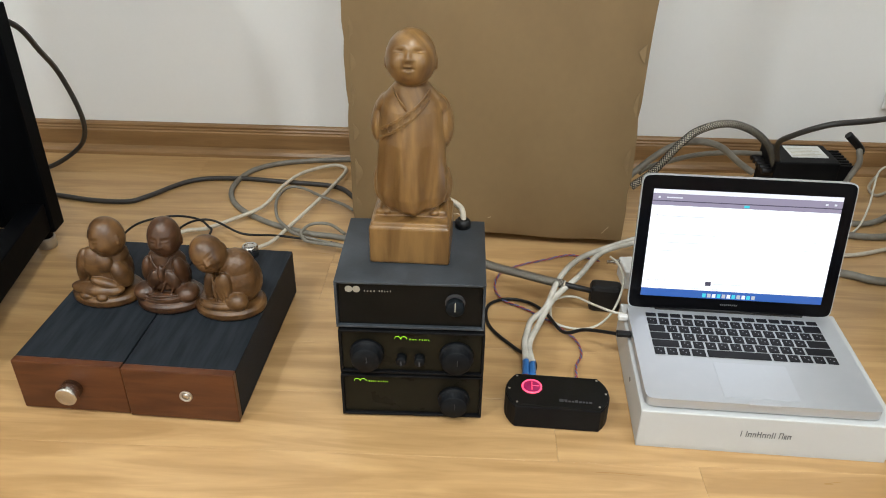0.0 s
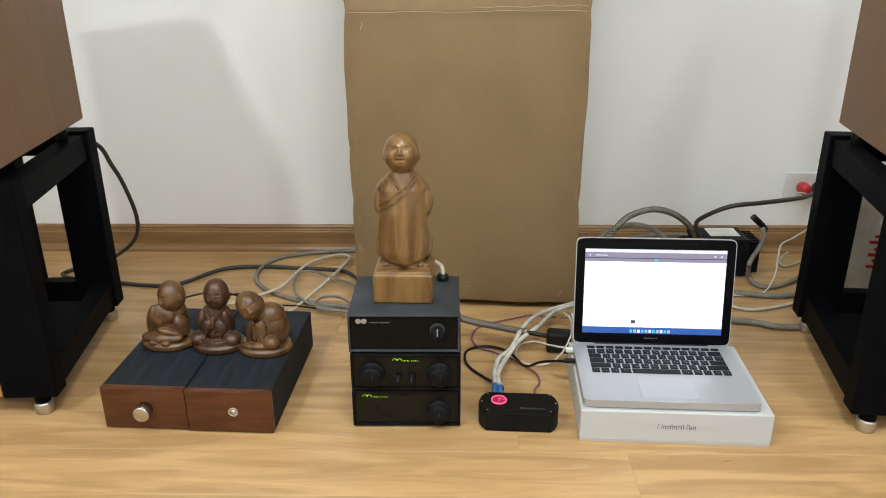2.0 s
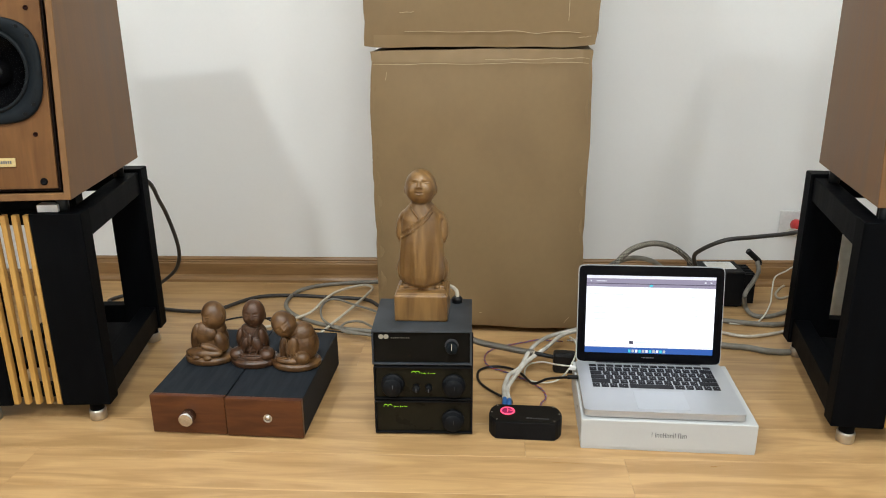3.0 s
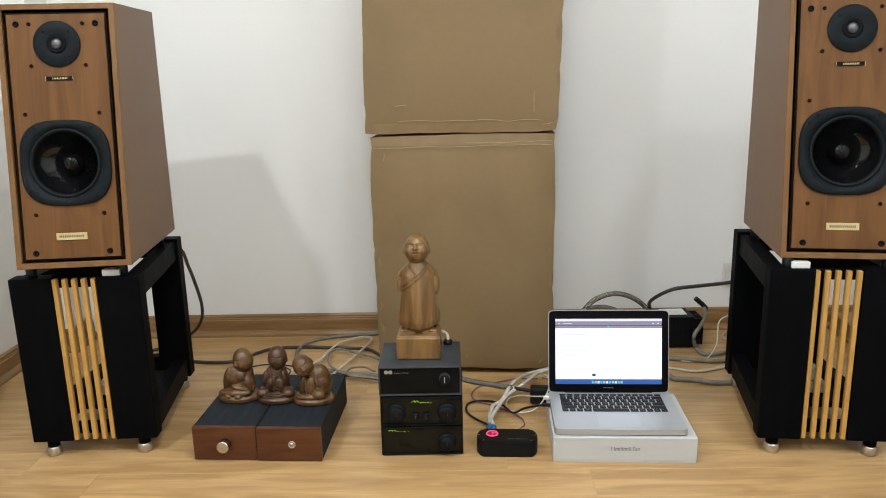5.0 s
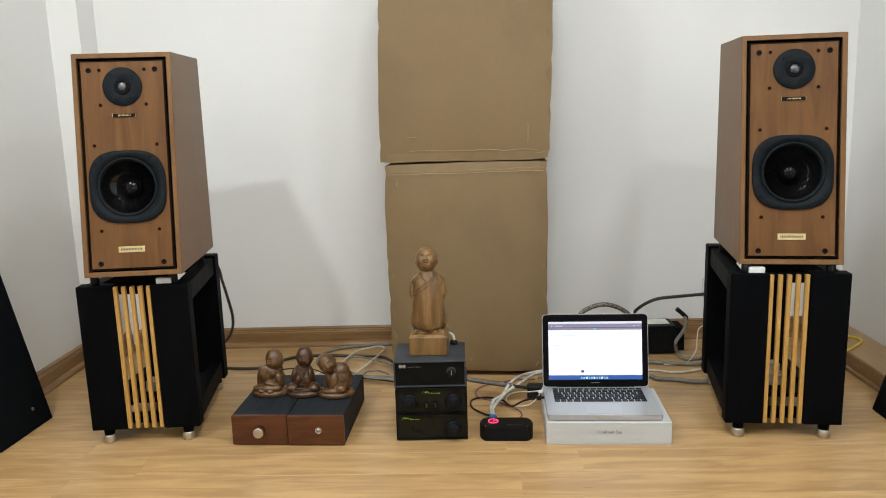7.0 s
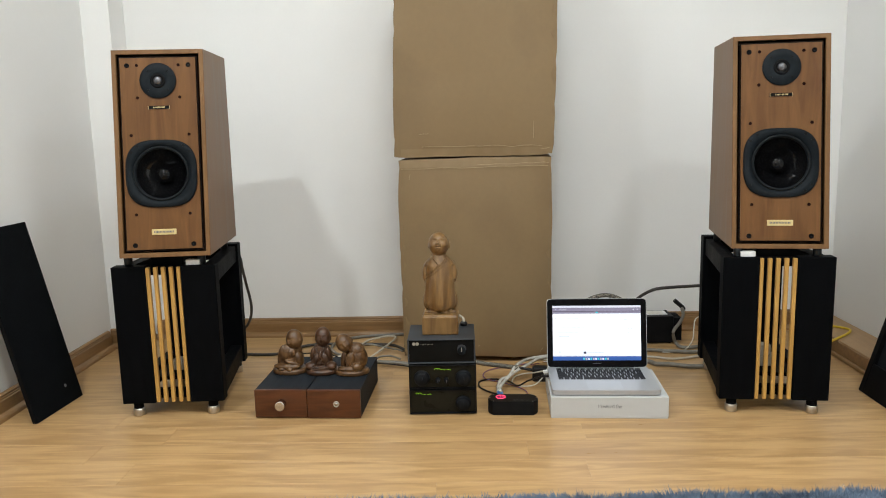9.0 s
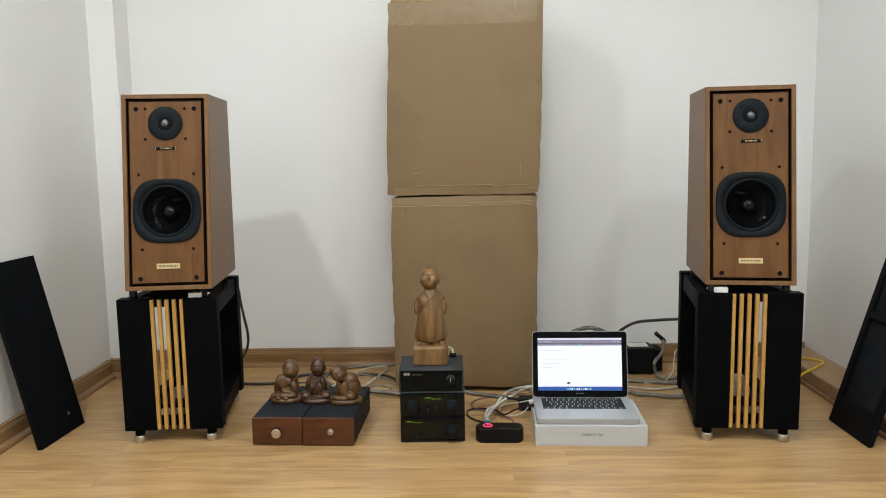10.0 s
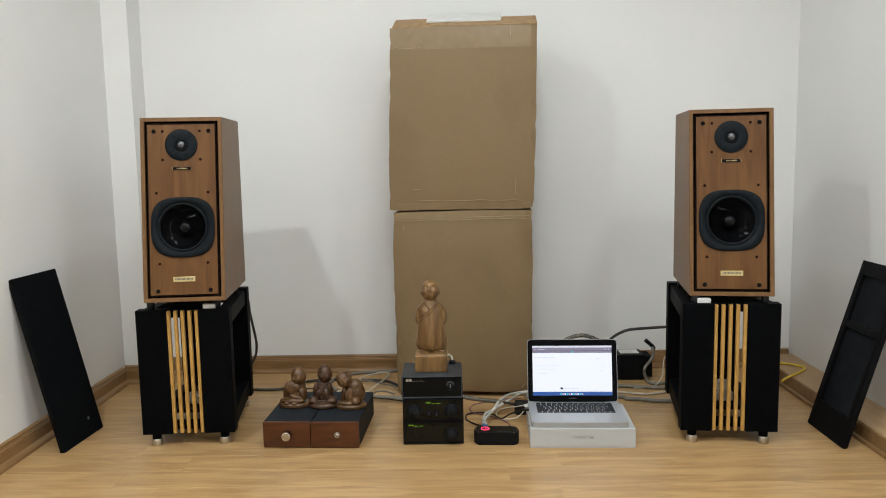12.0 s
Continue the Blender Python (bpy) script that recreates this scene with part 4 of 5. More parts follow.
# ---- loudspeakers and stands ----
def stand(m, label, rise):
    """A four-post stand, wider in front; its pads reach up to the given height."""
    ob = thing("speaker_stand", m, label, "speaker stand", "speaker stands")
    z0, z1 = 0.0435, 0.480
    for x0, x1 in ((-0.158, -0.055), (0.053, 0.158)):
        part("front_post", box(x0, x1, 0, 0.045, z0, z1, 0.003), STAND, ob)
    for x0, x1 in ((-0.133, -0.042), (0.042, 0.133)):
        part("rear_post", box(x0, x1, 0.408, 0.453, z0, z1 + 0.002, 0.003), STAND, ob)
    for s in (-1, 1):
        for name, low, high in (("top_rail", 0.418, 0.474), ("bottom_rail", 0.050, 0.108)):
            a, b = sorted((s * 0.153, s * 0.112)), sorted((s * 0.126, s * 0.086))
            ring = [(a[0], 0.0452), (a[1], 0.0452), (b[1], 0.4078), (b[0], 0.4078)]
            part(name, hexa([(x, y, low) for x, y in ring], [(x, y, high) for x, y in ring], 0.002), STAND, ob)
    part("cross_bar", box(-0.0415, 0.0415, 0.414, 0.446, 0.050, 0.110, 0.002), STAND, ob)
    part("cross_bar", box(-0.0415, 0.0415, 0.414, 0.446, 0.425, 0.474, 0.002), STAND, ob)
    part("cross_bar", box(-0.0545, 0.0525, 0.028, 0.044, 0.448, 0.476, 0.002), STAND, ob)
    part("cross_bar", box(-0.0545, 0.0525, 0.028, 0.044, 0.050, 0.082, 0.002), STAND, ob)
    part("shelf", box(-0.0945, 0.0945, 0.10, 0.33, 0.086, 0.098, 0.001), STAND, ob)
    part("top_block", box(-0.052, 0.048, 0.05, 0.30, 0.458, 0.503, 0.003), STAND, ob)
    slat = mesh_of("slat", box(-0.0056, 0.0056, 0.003, 0.0165, z0 + 0.002, z1 - 0.004, 0.001, 1), GOLD_SLAT)
    for i in range(5):
        share("slat", slat, ob, pose(-0.0485 + i * 0.0235, 0, 0))
    for fx, fy in ((-0.117, 0.022), (0.117, 0.022), (-0.100, 0.428), (0.100, 0.428)):
        f = part("foot", lathe([(0.0160, 0), (0.0178, 0.0012), (0.0182, 0.0215), (0.0172, 0.0240), (0.015, 0.0245)], 28, pose(fx, fy, 0)), STEEL, ob, "dull steel foot")
        part("collar", lathe([(0.0150, 0.0245), (0.0150, 0.046)], 24, pose(fx, fy, 0)), STAND, f)
    for px, py in ((-0.112, 0.030), (0.112, 0.030), (-0.098, 0.36), (0.098, 0.36)):
        part("top_pad", puck(0.0125, rise - 0.4735, 0.001, 20, pose(px, py, 0.4735)), RUBBER, ob)
    return ob


H, LEAN = 0.617, 0.092
TILT = math.degrees(math.atan2(LEAN, H))
SLOPE = math.hypot(LEAN, H)
WB, WT, DEEP = 0.1345, 0.1350, 0.421


def holed(outline, holes, thick):
    """A panel in x and z, its face at y = 0 towards -y, with round holes (x, z, radius)."""
    bm = bmesh.new()
    edges = []
    for loop in [outline] + [[(x + r * math.cos(2 * math.pi * i / 40), z + r * math.sin(2 * math.pi * i / 40)) for i in range(40)] for x, z, r in holes]:
        vs = [bm.verts.new((x, 0, z)) for x, z in loop]
        edges += [bm.edges.new((vs[i], vs[(i + 1) % len(vs)])) for i in range(len(vs))]
    bmesh.ops.triangle_fill(bm, edges=edges, use_beauty=True)
    ext = bmesh.ops.extrude_face_region(bm, geom=bm.faces[:])
    bmesh.ops.translate(bm, verts=[v for v in ext["geom"] if isinstance(v, bmesh.types.BMVert)], vec=(0, thick, 0))
    return bm


def loudspeaker(m, label):
    ob = thing("loudspeaker", m, label, "loudspeaker", "pair of loudspeakers")
    low = [(-WB, 0, 0), (WB, 0, 0), (WB, DEEP, 0), (-WB, DEEP, 0)]
    top = [(-WT, LEAN, H), (WT, LEAN, H), (WT, DEEP, H), (-WT, DEEP, H)]
    bm = hexa(low, top)
    front = min(bm.faces, key=lambda f: f.calc_center_median().y)
    bm.normal_update()
    bmesh.ops.inset_region(bm, faces=[front], thickness=0.0190, depth=0)
    rim_edges = list(front.edges)
    bmesh.ops.delete(bm, geom=[front], context="FACES_ONLY")
    ext = bmesh.ops.extrude_edge_only(bm, edges=rim_edges)
    bmesh.ops.translate(bm, verts=[v for v in ext["geom"] if isinstance(v, bmesh.types.BMVert)], vec=(0, 0.009, 0))
    bmesh.ops.bevel(bm, geom=[e for e in bm.edges if len(e.link_faces) == 2 and e.calc_face_angle(0) > 0.5], offset=0.0012, segments=1, affect="EDGES")
    part("cabinet", bm, WALNUT_SIDE, ob)
    B = pose(0, 0, 0, -TILT)
    g = 0.0240
    half = lambda v: WB + (WT - WB) * v / SLOPE - g
    outline = [(-half(g), g), (half(g), g), (half(SLOPE - g), SLOPE - g), (-half(SLOPE - g), SLOPE - g)]
    zt, zw = SLOPE * 0.850, SLOPE * 0.403
    baffle = part("baffle", holed(outline, [(0, zw, 0.084)], 0.015), WALNUT, ob, m=B @ pose(0, 0.001, 0))
    e = 0.0192
    # Dark strips added in the gap round the baffle as its shade.
    part("groove_shade_strips", moved(join(box(-half(g) - 0.0048, -half(g) + 0.001, 0.0055, 0.0085, e, SLOPE - e), box(half(g) - 0.001, half(g) + 0.0048, 0.0055, 0.0085, e, SLOPE - e),
                                    box(-half(g) + 0.0011, half(g) - 0.0011, 0.0055, 0.0085, e, g + 0.001), box(-half(g) + 0.0011, half(g) - 0.0011, 0.0055, 0.0085, SLOPE - g - 0.001, SLOPE - e)), B), GROOVE_SHADE, ob)
    w = pose(0, 0, zw, 90)
    fr = bmesh.new()
    o = superellipse(0.1045, 0.1015, 3.0, 64)
    loops = [[(x, y, 0.0) for x, y in o], [(x, y, 0.004) for x, y in o], [(x * 0.97, y * 0.97, 0.0065) for x, y in o]]
    loops += [[(0.083 * math.cos(math.atan2(y, x)), 0.083 * math.sin(math.atan2(y, x)), h) for x, y in o] for h in (0.0062, 0.0)]
    rings = [[fr.verts.new(p) for p in lp] for lp in loops]
    for a, b in zip(rings, rings[1:]):
        for i in range(64):
            f = fr.faces.new((a[i], a[(i + 1) % 64], b[(i + 1) % 64], b[i]))
            f.smooth = True
    woofer = part("woofer", fr, CHASSIS, ob, "dark grey driver chassis", m=B @ w)
    part("surround", lathe([(0.083, 0.003), (0.0825, 0.0060), (0.0810, 0.0080), (0.0790, 0.0088), (0.0765, 0.0080), (0.0745, 0.0050), (0.0735, 0.0005)], 56, caps=False), SURROUND, woofer)
    part("cone", lathe([(0.0740, 0.001), (0.068, -0.0080), (0.059, -0.0195), (0.048, -0.0310), (0.037, -0.0405), (0.026, -0.048)], 56, caps=False), CONE, woofer)
    part("dust_cap", lathe([(0.0265, -0.048), (0.0252, -0.036), (0.0215, -0.026), (0.0125, -0.0190), (0, -0.0165)], 40, caps=False), DUST_CAP, woofer)
    for a in range(8):
        t = math.radians(45 * (a // 2) * 2 + (45 - 7 if a % 2 else 45 + 7))
        part("bolt", puck(0.0042, 0.0015, 0.0004, 14, pose(0.105 * math.cos(t) * 1.03, 0.105 * math.sin(t), 0.0058)), FASCIA, woofer)
    tw = part("tweeter", lathe([(0.0535, 0), (0.0535, 0.0025), (0.0525, 0.0035), (0.026, 0.0035), (0.019, 0.0012), (0.0165, 0.0012)], 48), CHASSIS, ob, "dark grey round tweeter plate", m=B @ pose(0, 0, zt, 90))
    part("dome_ring", lathe([(0.0225, 0.0030), (0.0215, 0.0046), (0.0160, 0.0040), (0.0125, 0.0024)], 32), FRAME_BLACK, tw)
    part("dome", lathe([(0.0128, 0.0026), (0.0115, 0.0062), (0.0075, 0.0088), (0, 0.0099)], 32), DOME, tw, "silver metal dome")
    for a in (45, 135, 225, 315):
        part("bolt", puck(0.0034, 0.0012, 0.0003, 12, pose(0.041 * math.cos(math.radians(a)), 0.041 * math.sin(math.radians(a)), 0.0032)), FASCIA, tw)
    for x, v, r in ((-0.090, 0.925, 0.0072), (0.090, 0.925, 0.0072), (-0.061, 0.925, 0.0046), (0.061, 0.925, 0.0046), (-0.062, 0.770, 0.0046), (0.062, 0.770, 0.0046), (-0.085, 0.590, 0.0046),
                    (0.085, 0.590, 0.0046), (-0.079, 0.208, 0.0046), (0.079, 0.208, 0.0046), (-0.086, 0.060, 0.0072), (0.086, 0.060, 0.0072)):
        part("grille_socket" if r > 0.005 else "screw", lathe([(r, 0), (r, 0.0012), (r * 0.62, 0.0016), (r * 0.55, 0.0004), (0, 0.0004)], 18, B @ pose(x, 0.0008, v * SLOPE, 90)), FRAME_BLACK if r > 0.005 else SCREW, baffle, m=(B @ pose(0, 0.001, 0)).inverted())
    badge = part("badge", box(-0.032, 0.032, -0.0022, 0.0005, -0.0048, 0.0048, 0.0004), FASCIA, ob, "small black badge", m=B @ pose(0, 0.001, SLOPE * 0.722))
    part("badge_strokes", join(*[box(-0.016 + i * 0.0036, -0.0143 + i * 0.0036, -0.0028, -0.002, -0.0022, 0.0022) for i in range(10)], box(-0.0315, -0.0305, -0.0026, -0.002, -0.005, 0.005), box(0.0305, 0.0315, -0.0026, -0.002, -0.005, 0.005)), BRASS, badge)
    plate = part("name_plate", box(-0.036, 0.036, -0.0020, 0.0005, -0.0085, 0.0085, 0.0004), BRASS, ob, "brass name plate", m=B @ pose(0, 0.001, SLOPE * 0.122))
    part("plate_strokes", join(*[box(-0.029 + i * 0.0042, -0.0262 + i * 0.0042, -0.0025, -0.0018, -0.0025, 0.0030) for i in range(14)]), PRINT, plate)
    return ob


LEFT = pose(-0.8447, 0.9726, 0, 0, 0, 6.8)
RIGHT = pose(0.9985, 1.0341, 0, 0, 0, -2.2)
stand(LEFT, "black wooden speaker stand with yellow front slats", 0.5122)
stand(RIGHT, "black wooden speaker stand with yellow front slats", 0.5034)
loudspeaker(LEFT @ pose(0.0192, -0.0235, 0.5122, 0, 0, 2.8), "walnut veneered loudspeaker with sloping front on its stand")
loudspeaker(RIGHT @ pose(0.0015, 0.0123, 0.5034, 0, 0, -3.05), "walnut veneered loudspeaker with sloping front on its stand")
for base_pose, side in ((LEFT, 0.068), (RIGHT, -0.108)):
    # The right-hand one is added in place of bright wall behind the gap.
    solid("white_block", box(side, side + 0.042, 0.010, 0.034, 0.4802, 0.4955, 0.001), WHITE, "small white block on the speaker stand", "pad", "white pads", base_pose)
    cross = thing("crossover", base_pose @ pose(0.0, 0.16, 0.098), "beige crossover parts on the stand's shelf", "crossover", "crossovers")
    part("coil", box(-0.050, 0.052, 0, 0.05, 0, 0.034, 0.004), CABLE_CREAM, cross)
    part("capacitor", lathe([(0.016, 0), (0.017, 0.002), (0.017, 0.062), (0.016, 0.064)], 24, pose(0.045, 0.075, 0.017, 0, -90, 0)), CABLE_CREAM, cross)
    part("block", box(-0.010, 0.036, 0.006, 0.045, 0.0335, 0.068, 0.003), CABLE_CREAM, cross)


# ---- detached grilles against the side walls ----
def grille(m, back, label):
    """A cloth-covered frame; its foot lies along x, its length along z."""
    ob = thing("speaker_grille", m, label, "speaker grille", "detached grilles")
    w, h = 0.1275, 0.615
    if back:
        bits = [box(-w, -w + 0.028, 0, 0.016, 0, h, 0.003), box(w - 0.028, w, 0, 0.016, 0, h, 0.003), box(-w + 0.0281, w - 0.0281, 0, 0.016, 0, 0.10, 0.002), box(-w + 0.0281, w - 0.0281, 0, 0.016, h - 0.05, h, 0.002),
                box(-w + 0.0281, w - 0.0281, 0, 0.016, 0.375, 0.40, 0.002)]
        part("frame", join(*bits), FRAME_BLACK, ob)
        part("cloth", box(-w + 0.003, w - 0.003, 0.0125, 0.0185, 0.003, h - 0.003), CLOTH_BACK_LIT, ob)
    else:
        part("frame", box(-w, w, 0.004, 0.018, 0, h, 0.003), FRAME_BLACK, ob)
        part("cloth", box(-w - 0.0012, w + 0.0012, 0, 0.0038, -0.0, h + 0.0012, 0.0015), CLOTH, ob)
        part("emblem", puck(0.006, 0.0008, 0.0002, 20, pose(0.055, 0.0, 0.062, 90)), PRINT, ob, "small round emblem")
    return ob


grille(pose(-1.250, 1.022, 0.001, 0, 0, 90) @ pose(0, 0, 0, -13.0, 0, 0), False, "black cloth speaker grille leaning on the white wall")
grille(pose(1.345, 1.124, 0.001, 0, 0, -87) @ pose(0, 0, 0, -16.4, 0, 0), True, "black speaker grille leaning on the wall, back outwards")


# ---- socket, adapter, cables ----
socket = thing("wall_socket", pose(1.062, 1.992, 0.209, 0, 0, 3.3), "white wall socket with red and black plugs", "socket")
part("plate", box(-0.062, 0.062, -0.008, 0, -0.038, 0.038, 0.002), WHITE, socket)
part("plug", lathe([(0.017, 0), (0.018, 0.004), (0.0165, 0.030), (0.012, 0.036), (0, 0.037)], 28, pose(-0.012, -0.008, -0.005) @ FORWARD), RED_PLASTIC, socket, "round red plug")
part("plug", lathe([(0.018, 0), (0.018, 0.026), (0.011, 0.034), (0, 0.035)], 28, pose(0.034, -0.008, -0.005) @ FORWARD), CABLE_BLACK, socket, "round black plug")

ring = [(1.029 + 0.021 * math.cos(a), 1.930 + 0.008 * math.sin(a), 0.193 + 0.008 * math.sin(a)) for a in [2 * math.pi * k / 14 for k in range(15)]]
part("wire_loop", tube(ring, 0.0022, 8, 4), CABLE_WHITE, socket, "small white wire loop", m=socket.matrix_basis.inverted())
adapter = thing("power_unit", pose(0.800, 1.775, 0, 0, 0, 4), "black metal power unit with a printed label", "power unit")
part("case", box(-0.085, 0.058, 0, 0.105, 0.004, 0.112, 0.003), BLACK, adapter)
part("label", box(-0.040, 0.042, 0.03, 0.095, 0.1118, 0.1126), PAPER, adapter, "pale printed paper label")
part("label_lines", join(*[box(-0.034, 0.02 + 0.012 * (i % 2), 0.038 + i * 0.008, 0.0405 + i * 0.008, 0.1124, 0.1130) for i in range(6)]), PRINT_LIGHT, adapter)
for i in range(7):
    part("fin", box(0.0582, 0.092, 0.006 + i * 0.014, 0.012 + i * 0.014, 0.012, 0.104, 0.001), BLACK, adapter)
for fx in (-0.07, 0.045):
    for fy in (0.015, 0.09):
        part("foot", puck(0.008, 0.004, 0.0005, 14, pose(fx, fy, 0)), RUBBER, adapter)
for i in range(5):
    part("terminal", puck(0.007, 0.022, 0.001, 18, pose(-0.108, 0.015 + i * 0.018, 0.085, 0, 90, 0)), CABLE_BLACK, adapter)

strip_ob = thing("power_strip", pose(0.405, 1.395, 0, 0, 0, 8), "white power strip behind the laptop", "power strip")
part("case", box(-0.05, 0.17, 0, 0.055, 0, 0.042, 0.004), WHITE, strip_ob)
for i in range(3):
    part("outlet", puck(0.017, 0.002, 0.0005, 24, pose(0.0 + i * 0.06, 0.0275, 0.0415)), PAPER, strip_ob)
part("coax_plug", lathe([(0.005, 0), (0.005, 0.012), (0.0036, 0.013), (0.0036, 0.024), (0, 0.024)], 20, pose(-0.05, 0.046, 0.034, 0, -90, 0)), CHROME, strip_ob, "silver round connector")

bag = bmesh.new()
loft(bag, [(0.0, 0.055, 0.035, 0, 0), (0.04, 0.062, 0.042, 0, 0), (0.12, 0.058, 0.036, 0.004, 0), (0.2, 0.054, 0.024, 0.006, 0.004), (0.27, 0.056, 0.010, 0.004, 0.008), (0.33, 0.058, 0.004, 0.002, 0.010)], 36, 7, 0.05)
for f in bag.faces:
    f.smooth = True
paper_bag = solid("plastic_bag", bag, BAG, "crumpled pale plastic bag with red print on the floor", "bag", m=pose(1.100, 1.610, 0, 0, 0, -6) @ Matrix.Diagonal((1.1, 1.0, 0.95, 1)))
part("print", join(*[moved(box(-0.02 + 0.01 * (i % 2), 0.012 + 0.012 * (i % 3), -0.0405, -0.036, 0.13 + i * 0.016, 0.137 + i * 0.016), pose(0, 0.0 if i < 4 else 0.008, 0)) for i in range(6)]), RED_PLASTIC, paper_bag, "red printed strokes")


def cable(mat, r, label, points):
    return solid("cable", tube(points, r, 10, 8), mat, label, "cable")


def braided_cable(r, label, points, strands=6, pitch=0.034):
    """A pale sleeve with dark strands wound round it both ways."""
    ob = solid("cable", tube(points, r, 14, 10), CABLE_CREAM, label, "cable")
    line = []
    coarse = glide(points, 60)
    gap = 0.0
    for a, b in zip(coarse, coarse[1:]):
        gap += (b - a).length
        if not line or gap > 0.0022:
            line.append(a)
            gap = 0.0
    bits = []
    for way in (1, -1):
        for k in range(strands):
            run, pts = 0.0, []
            for i, c in enumerate(line):
                d = (line[min(i + 1, len(line) - 1)] - line[max(i - 1, 0)]).normalized()
                side = d.cross(Vector((0, 0, 1))).normalized()
                up = side.cross(d).normalized()
                run += (c - line[max(i - 1, 0)]).length
                a = way * 2 * math.pi * run / pitch + 2 * math.pi * k / strands
                pts.append(c + (side * math.cos(a) + up * math.sin(a)) * (r + 0.0001))
            bits.append(tube(pts, r * 0.125, 5, smooth=False))
    tagged(part("braid", join(*bits), CABLE_BLACK, ob), "dark woven strands", kind="stuff")
    return ob


cable(CABLE_DARK, 0.0055, "dark grey speaker cable hanging to the floor", [(-0.82, 1.42, 0.47), (-0.795, 1.492, 0.425), (-0.812, 1.57, 0.355), (-0.826, 1.638, 0.285), (-0.824, 1.675, 0.19), (-0.845, 1.708, 0.12), (-0.888, 1.731, 0.068), (-0.96, 1.73, 0.022), (-1.03, 1.705, 0.008), (-1.06, 1.66, 0.006), (-1.00, 1.628, 0.006), (-0.883, 1.615, 0.006), (-0.796, 1.602, 0.006), (-0.719, 1.606, 0.006), (-0.686, 1.635, 0.006), (-0.616, 1.726, 0.006), (-0.514, 1.751, 0.006), (-0.403, 1.747, 0.006), (-0.279, 1.738, 0.006), (-0.227, 1.695, 0.006), (-0.184, 1.623, 0.006)])
cable(CABLE_GREY, 0.0062, "thick grey mains cable coiled on the floor", [(-0.241, 1.895, 0.006), (-0.352, 1.874, 0.006), (-0.444, 1.842, 0.006), (-0.498, 1.787, 0.006), (-0.509, 1.694, 0.006), (-0.469, 1.614, 0.006), (-0.387, 1.554, 0.006), (-0.29, 1.517, 0.006), (-0.216, 1.507, 0.006), (-0.12, 1.48, 0.0065)])
cable(CABLE_CREAM, 0.0042, "cream round cable looped on the floor", [(-0.575, 1.41, 0.012), (-0.535, 1.475, 0.016), (-0.495, 1.492, 0.016), (-0.452, 1.539, 0.016), (-0.407, 1.601, 0.016), (-0.391, 1.701, 0.016), (-0.364, 1.777, 0.016), (-0.303, 1.83, 0.016), (-0.267, 1.818, 0.016), (-0.267, 1.771, 0.016), (-0.289, 1.665, 0.016), (-0.322, 1.535, 0.016), (-0.343, 1.459, 0.016), (-0.376, 1.415, 0.016), (-0.4, 1.37, 0.012)])
cable(CABLE_GREY, 0.0034, "thin grey cable looped on the floor", [(-0.205, 1.603, 0.02), (-0.233, 1.626, 0.02), (-0.287, 1.657, 0.02), (-0.342, 1.693, 0.02), (-0.375, 1.689, 0.02), (-0.383, 1.632, 0.02), (-0.361, 1.555, 0.02), (-0.328, 1.51, 0.02), (-0.304, 1.487, 0.02), (-0.253, 1.467, 0.02), (-0.17, 1.445, 0.02), (-0.09, 1.43, 0.02)])
cable(CABLE_GREY, 0.0034, "thin grey cable looped behind the amplifiers", [(-0.2, 1.492, 0.024), (-0.241, 1.528, 0.024), (-0.277, 1.523, 0.024), (-0.29, 1.491, 0.024), (-0.276, 1.458, 0.024), (-0.243, 1.448, 0.024), (-0.201, 1.442, 0.024), (-0.15, 1.43, 0.02), (-0.08, 1.42, 0.02)])
cable(CABLE_BLACK, 0.0024, "thin black lead behind the wooden figures", [(-0.612, 1.33, 0.05), (-0.619, 1.405, 0.05), (-0.602, 1.449, 0.05), (-0.552, 1.477, 0.05), (-0.499, 1.471, 0.05), (-0.467, 1.444, 0.05), (-0.454, 1.421, 0.05), (-0.452, 1.33, 0.05)])
cable(CABLE_BLACK, 0.0024, "thin black lead running to the coil", [(-0.52, 1.33, 0.06), (-0.511, 1.417, 0.06), (-0.492, 1.458, 0.055), (-0.46, 1.466, 0.05), (-0.4, 1.449, 0.035), (-0.343, 1.475, 0.02), (-0.285, 1.485, 0.01), (-0.224, 1.487, 0.004), (-0.15, 1.46, 0.004), (-0.08, 1.44, 0.004)])
braided_cable(0.0072, "black and white braided mains cable", [(0.060, 1.375, 0.062), (0.103, 1.362, 0.052), (0.168, 1.343, 0.049), (0.205, 1.331, 0.048), (0.240, 1.322, 0.047)])
STUB = [(0.238, 1.3225, 0.047), (0.262, 1.318, 0.045), (0.290, 1.318, 0.040)]
cable(CABLE_CLEAR, 0.0055, "translucent sleeved interconnect cable", [(0.171, 1.118, 0.033), (0.169, 1.16, 0.035), (0.173, 1.186, 0.04), (0.18, 1.214, 0.042), (0.205, 1.258, 0.04), (0.229, 1.335, 0.05), (0.269, 1.409, 0.05), (0.338, 1.482, 0.04), (0.399, 1.54, 0.03)])
cable(CABLE_CLEAR, 0.0055, "translucent sleeved interconnect cable", [(0.181, 1.115, 0.031), (0.176, 1.155, 0.035), (0.188, 1.194, 0.04), (0.22, 1.287, 0.04), (0.266, 1.355, 0.045), (0.318, 1.456, 0.04), (0.397, 1.522, 0.03)])
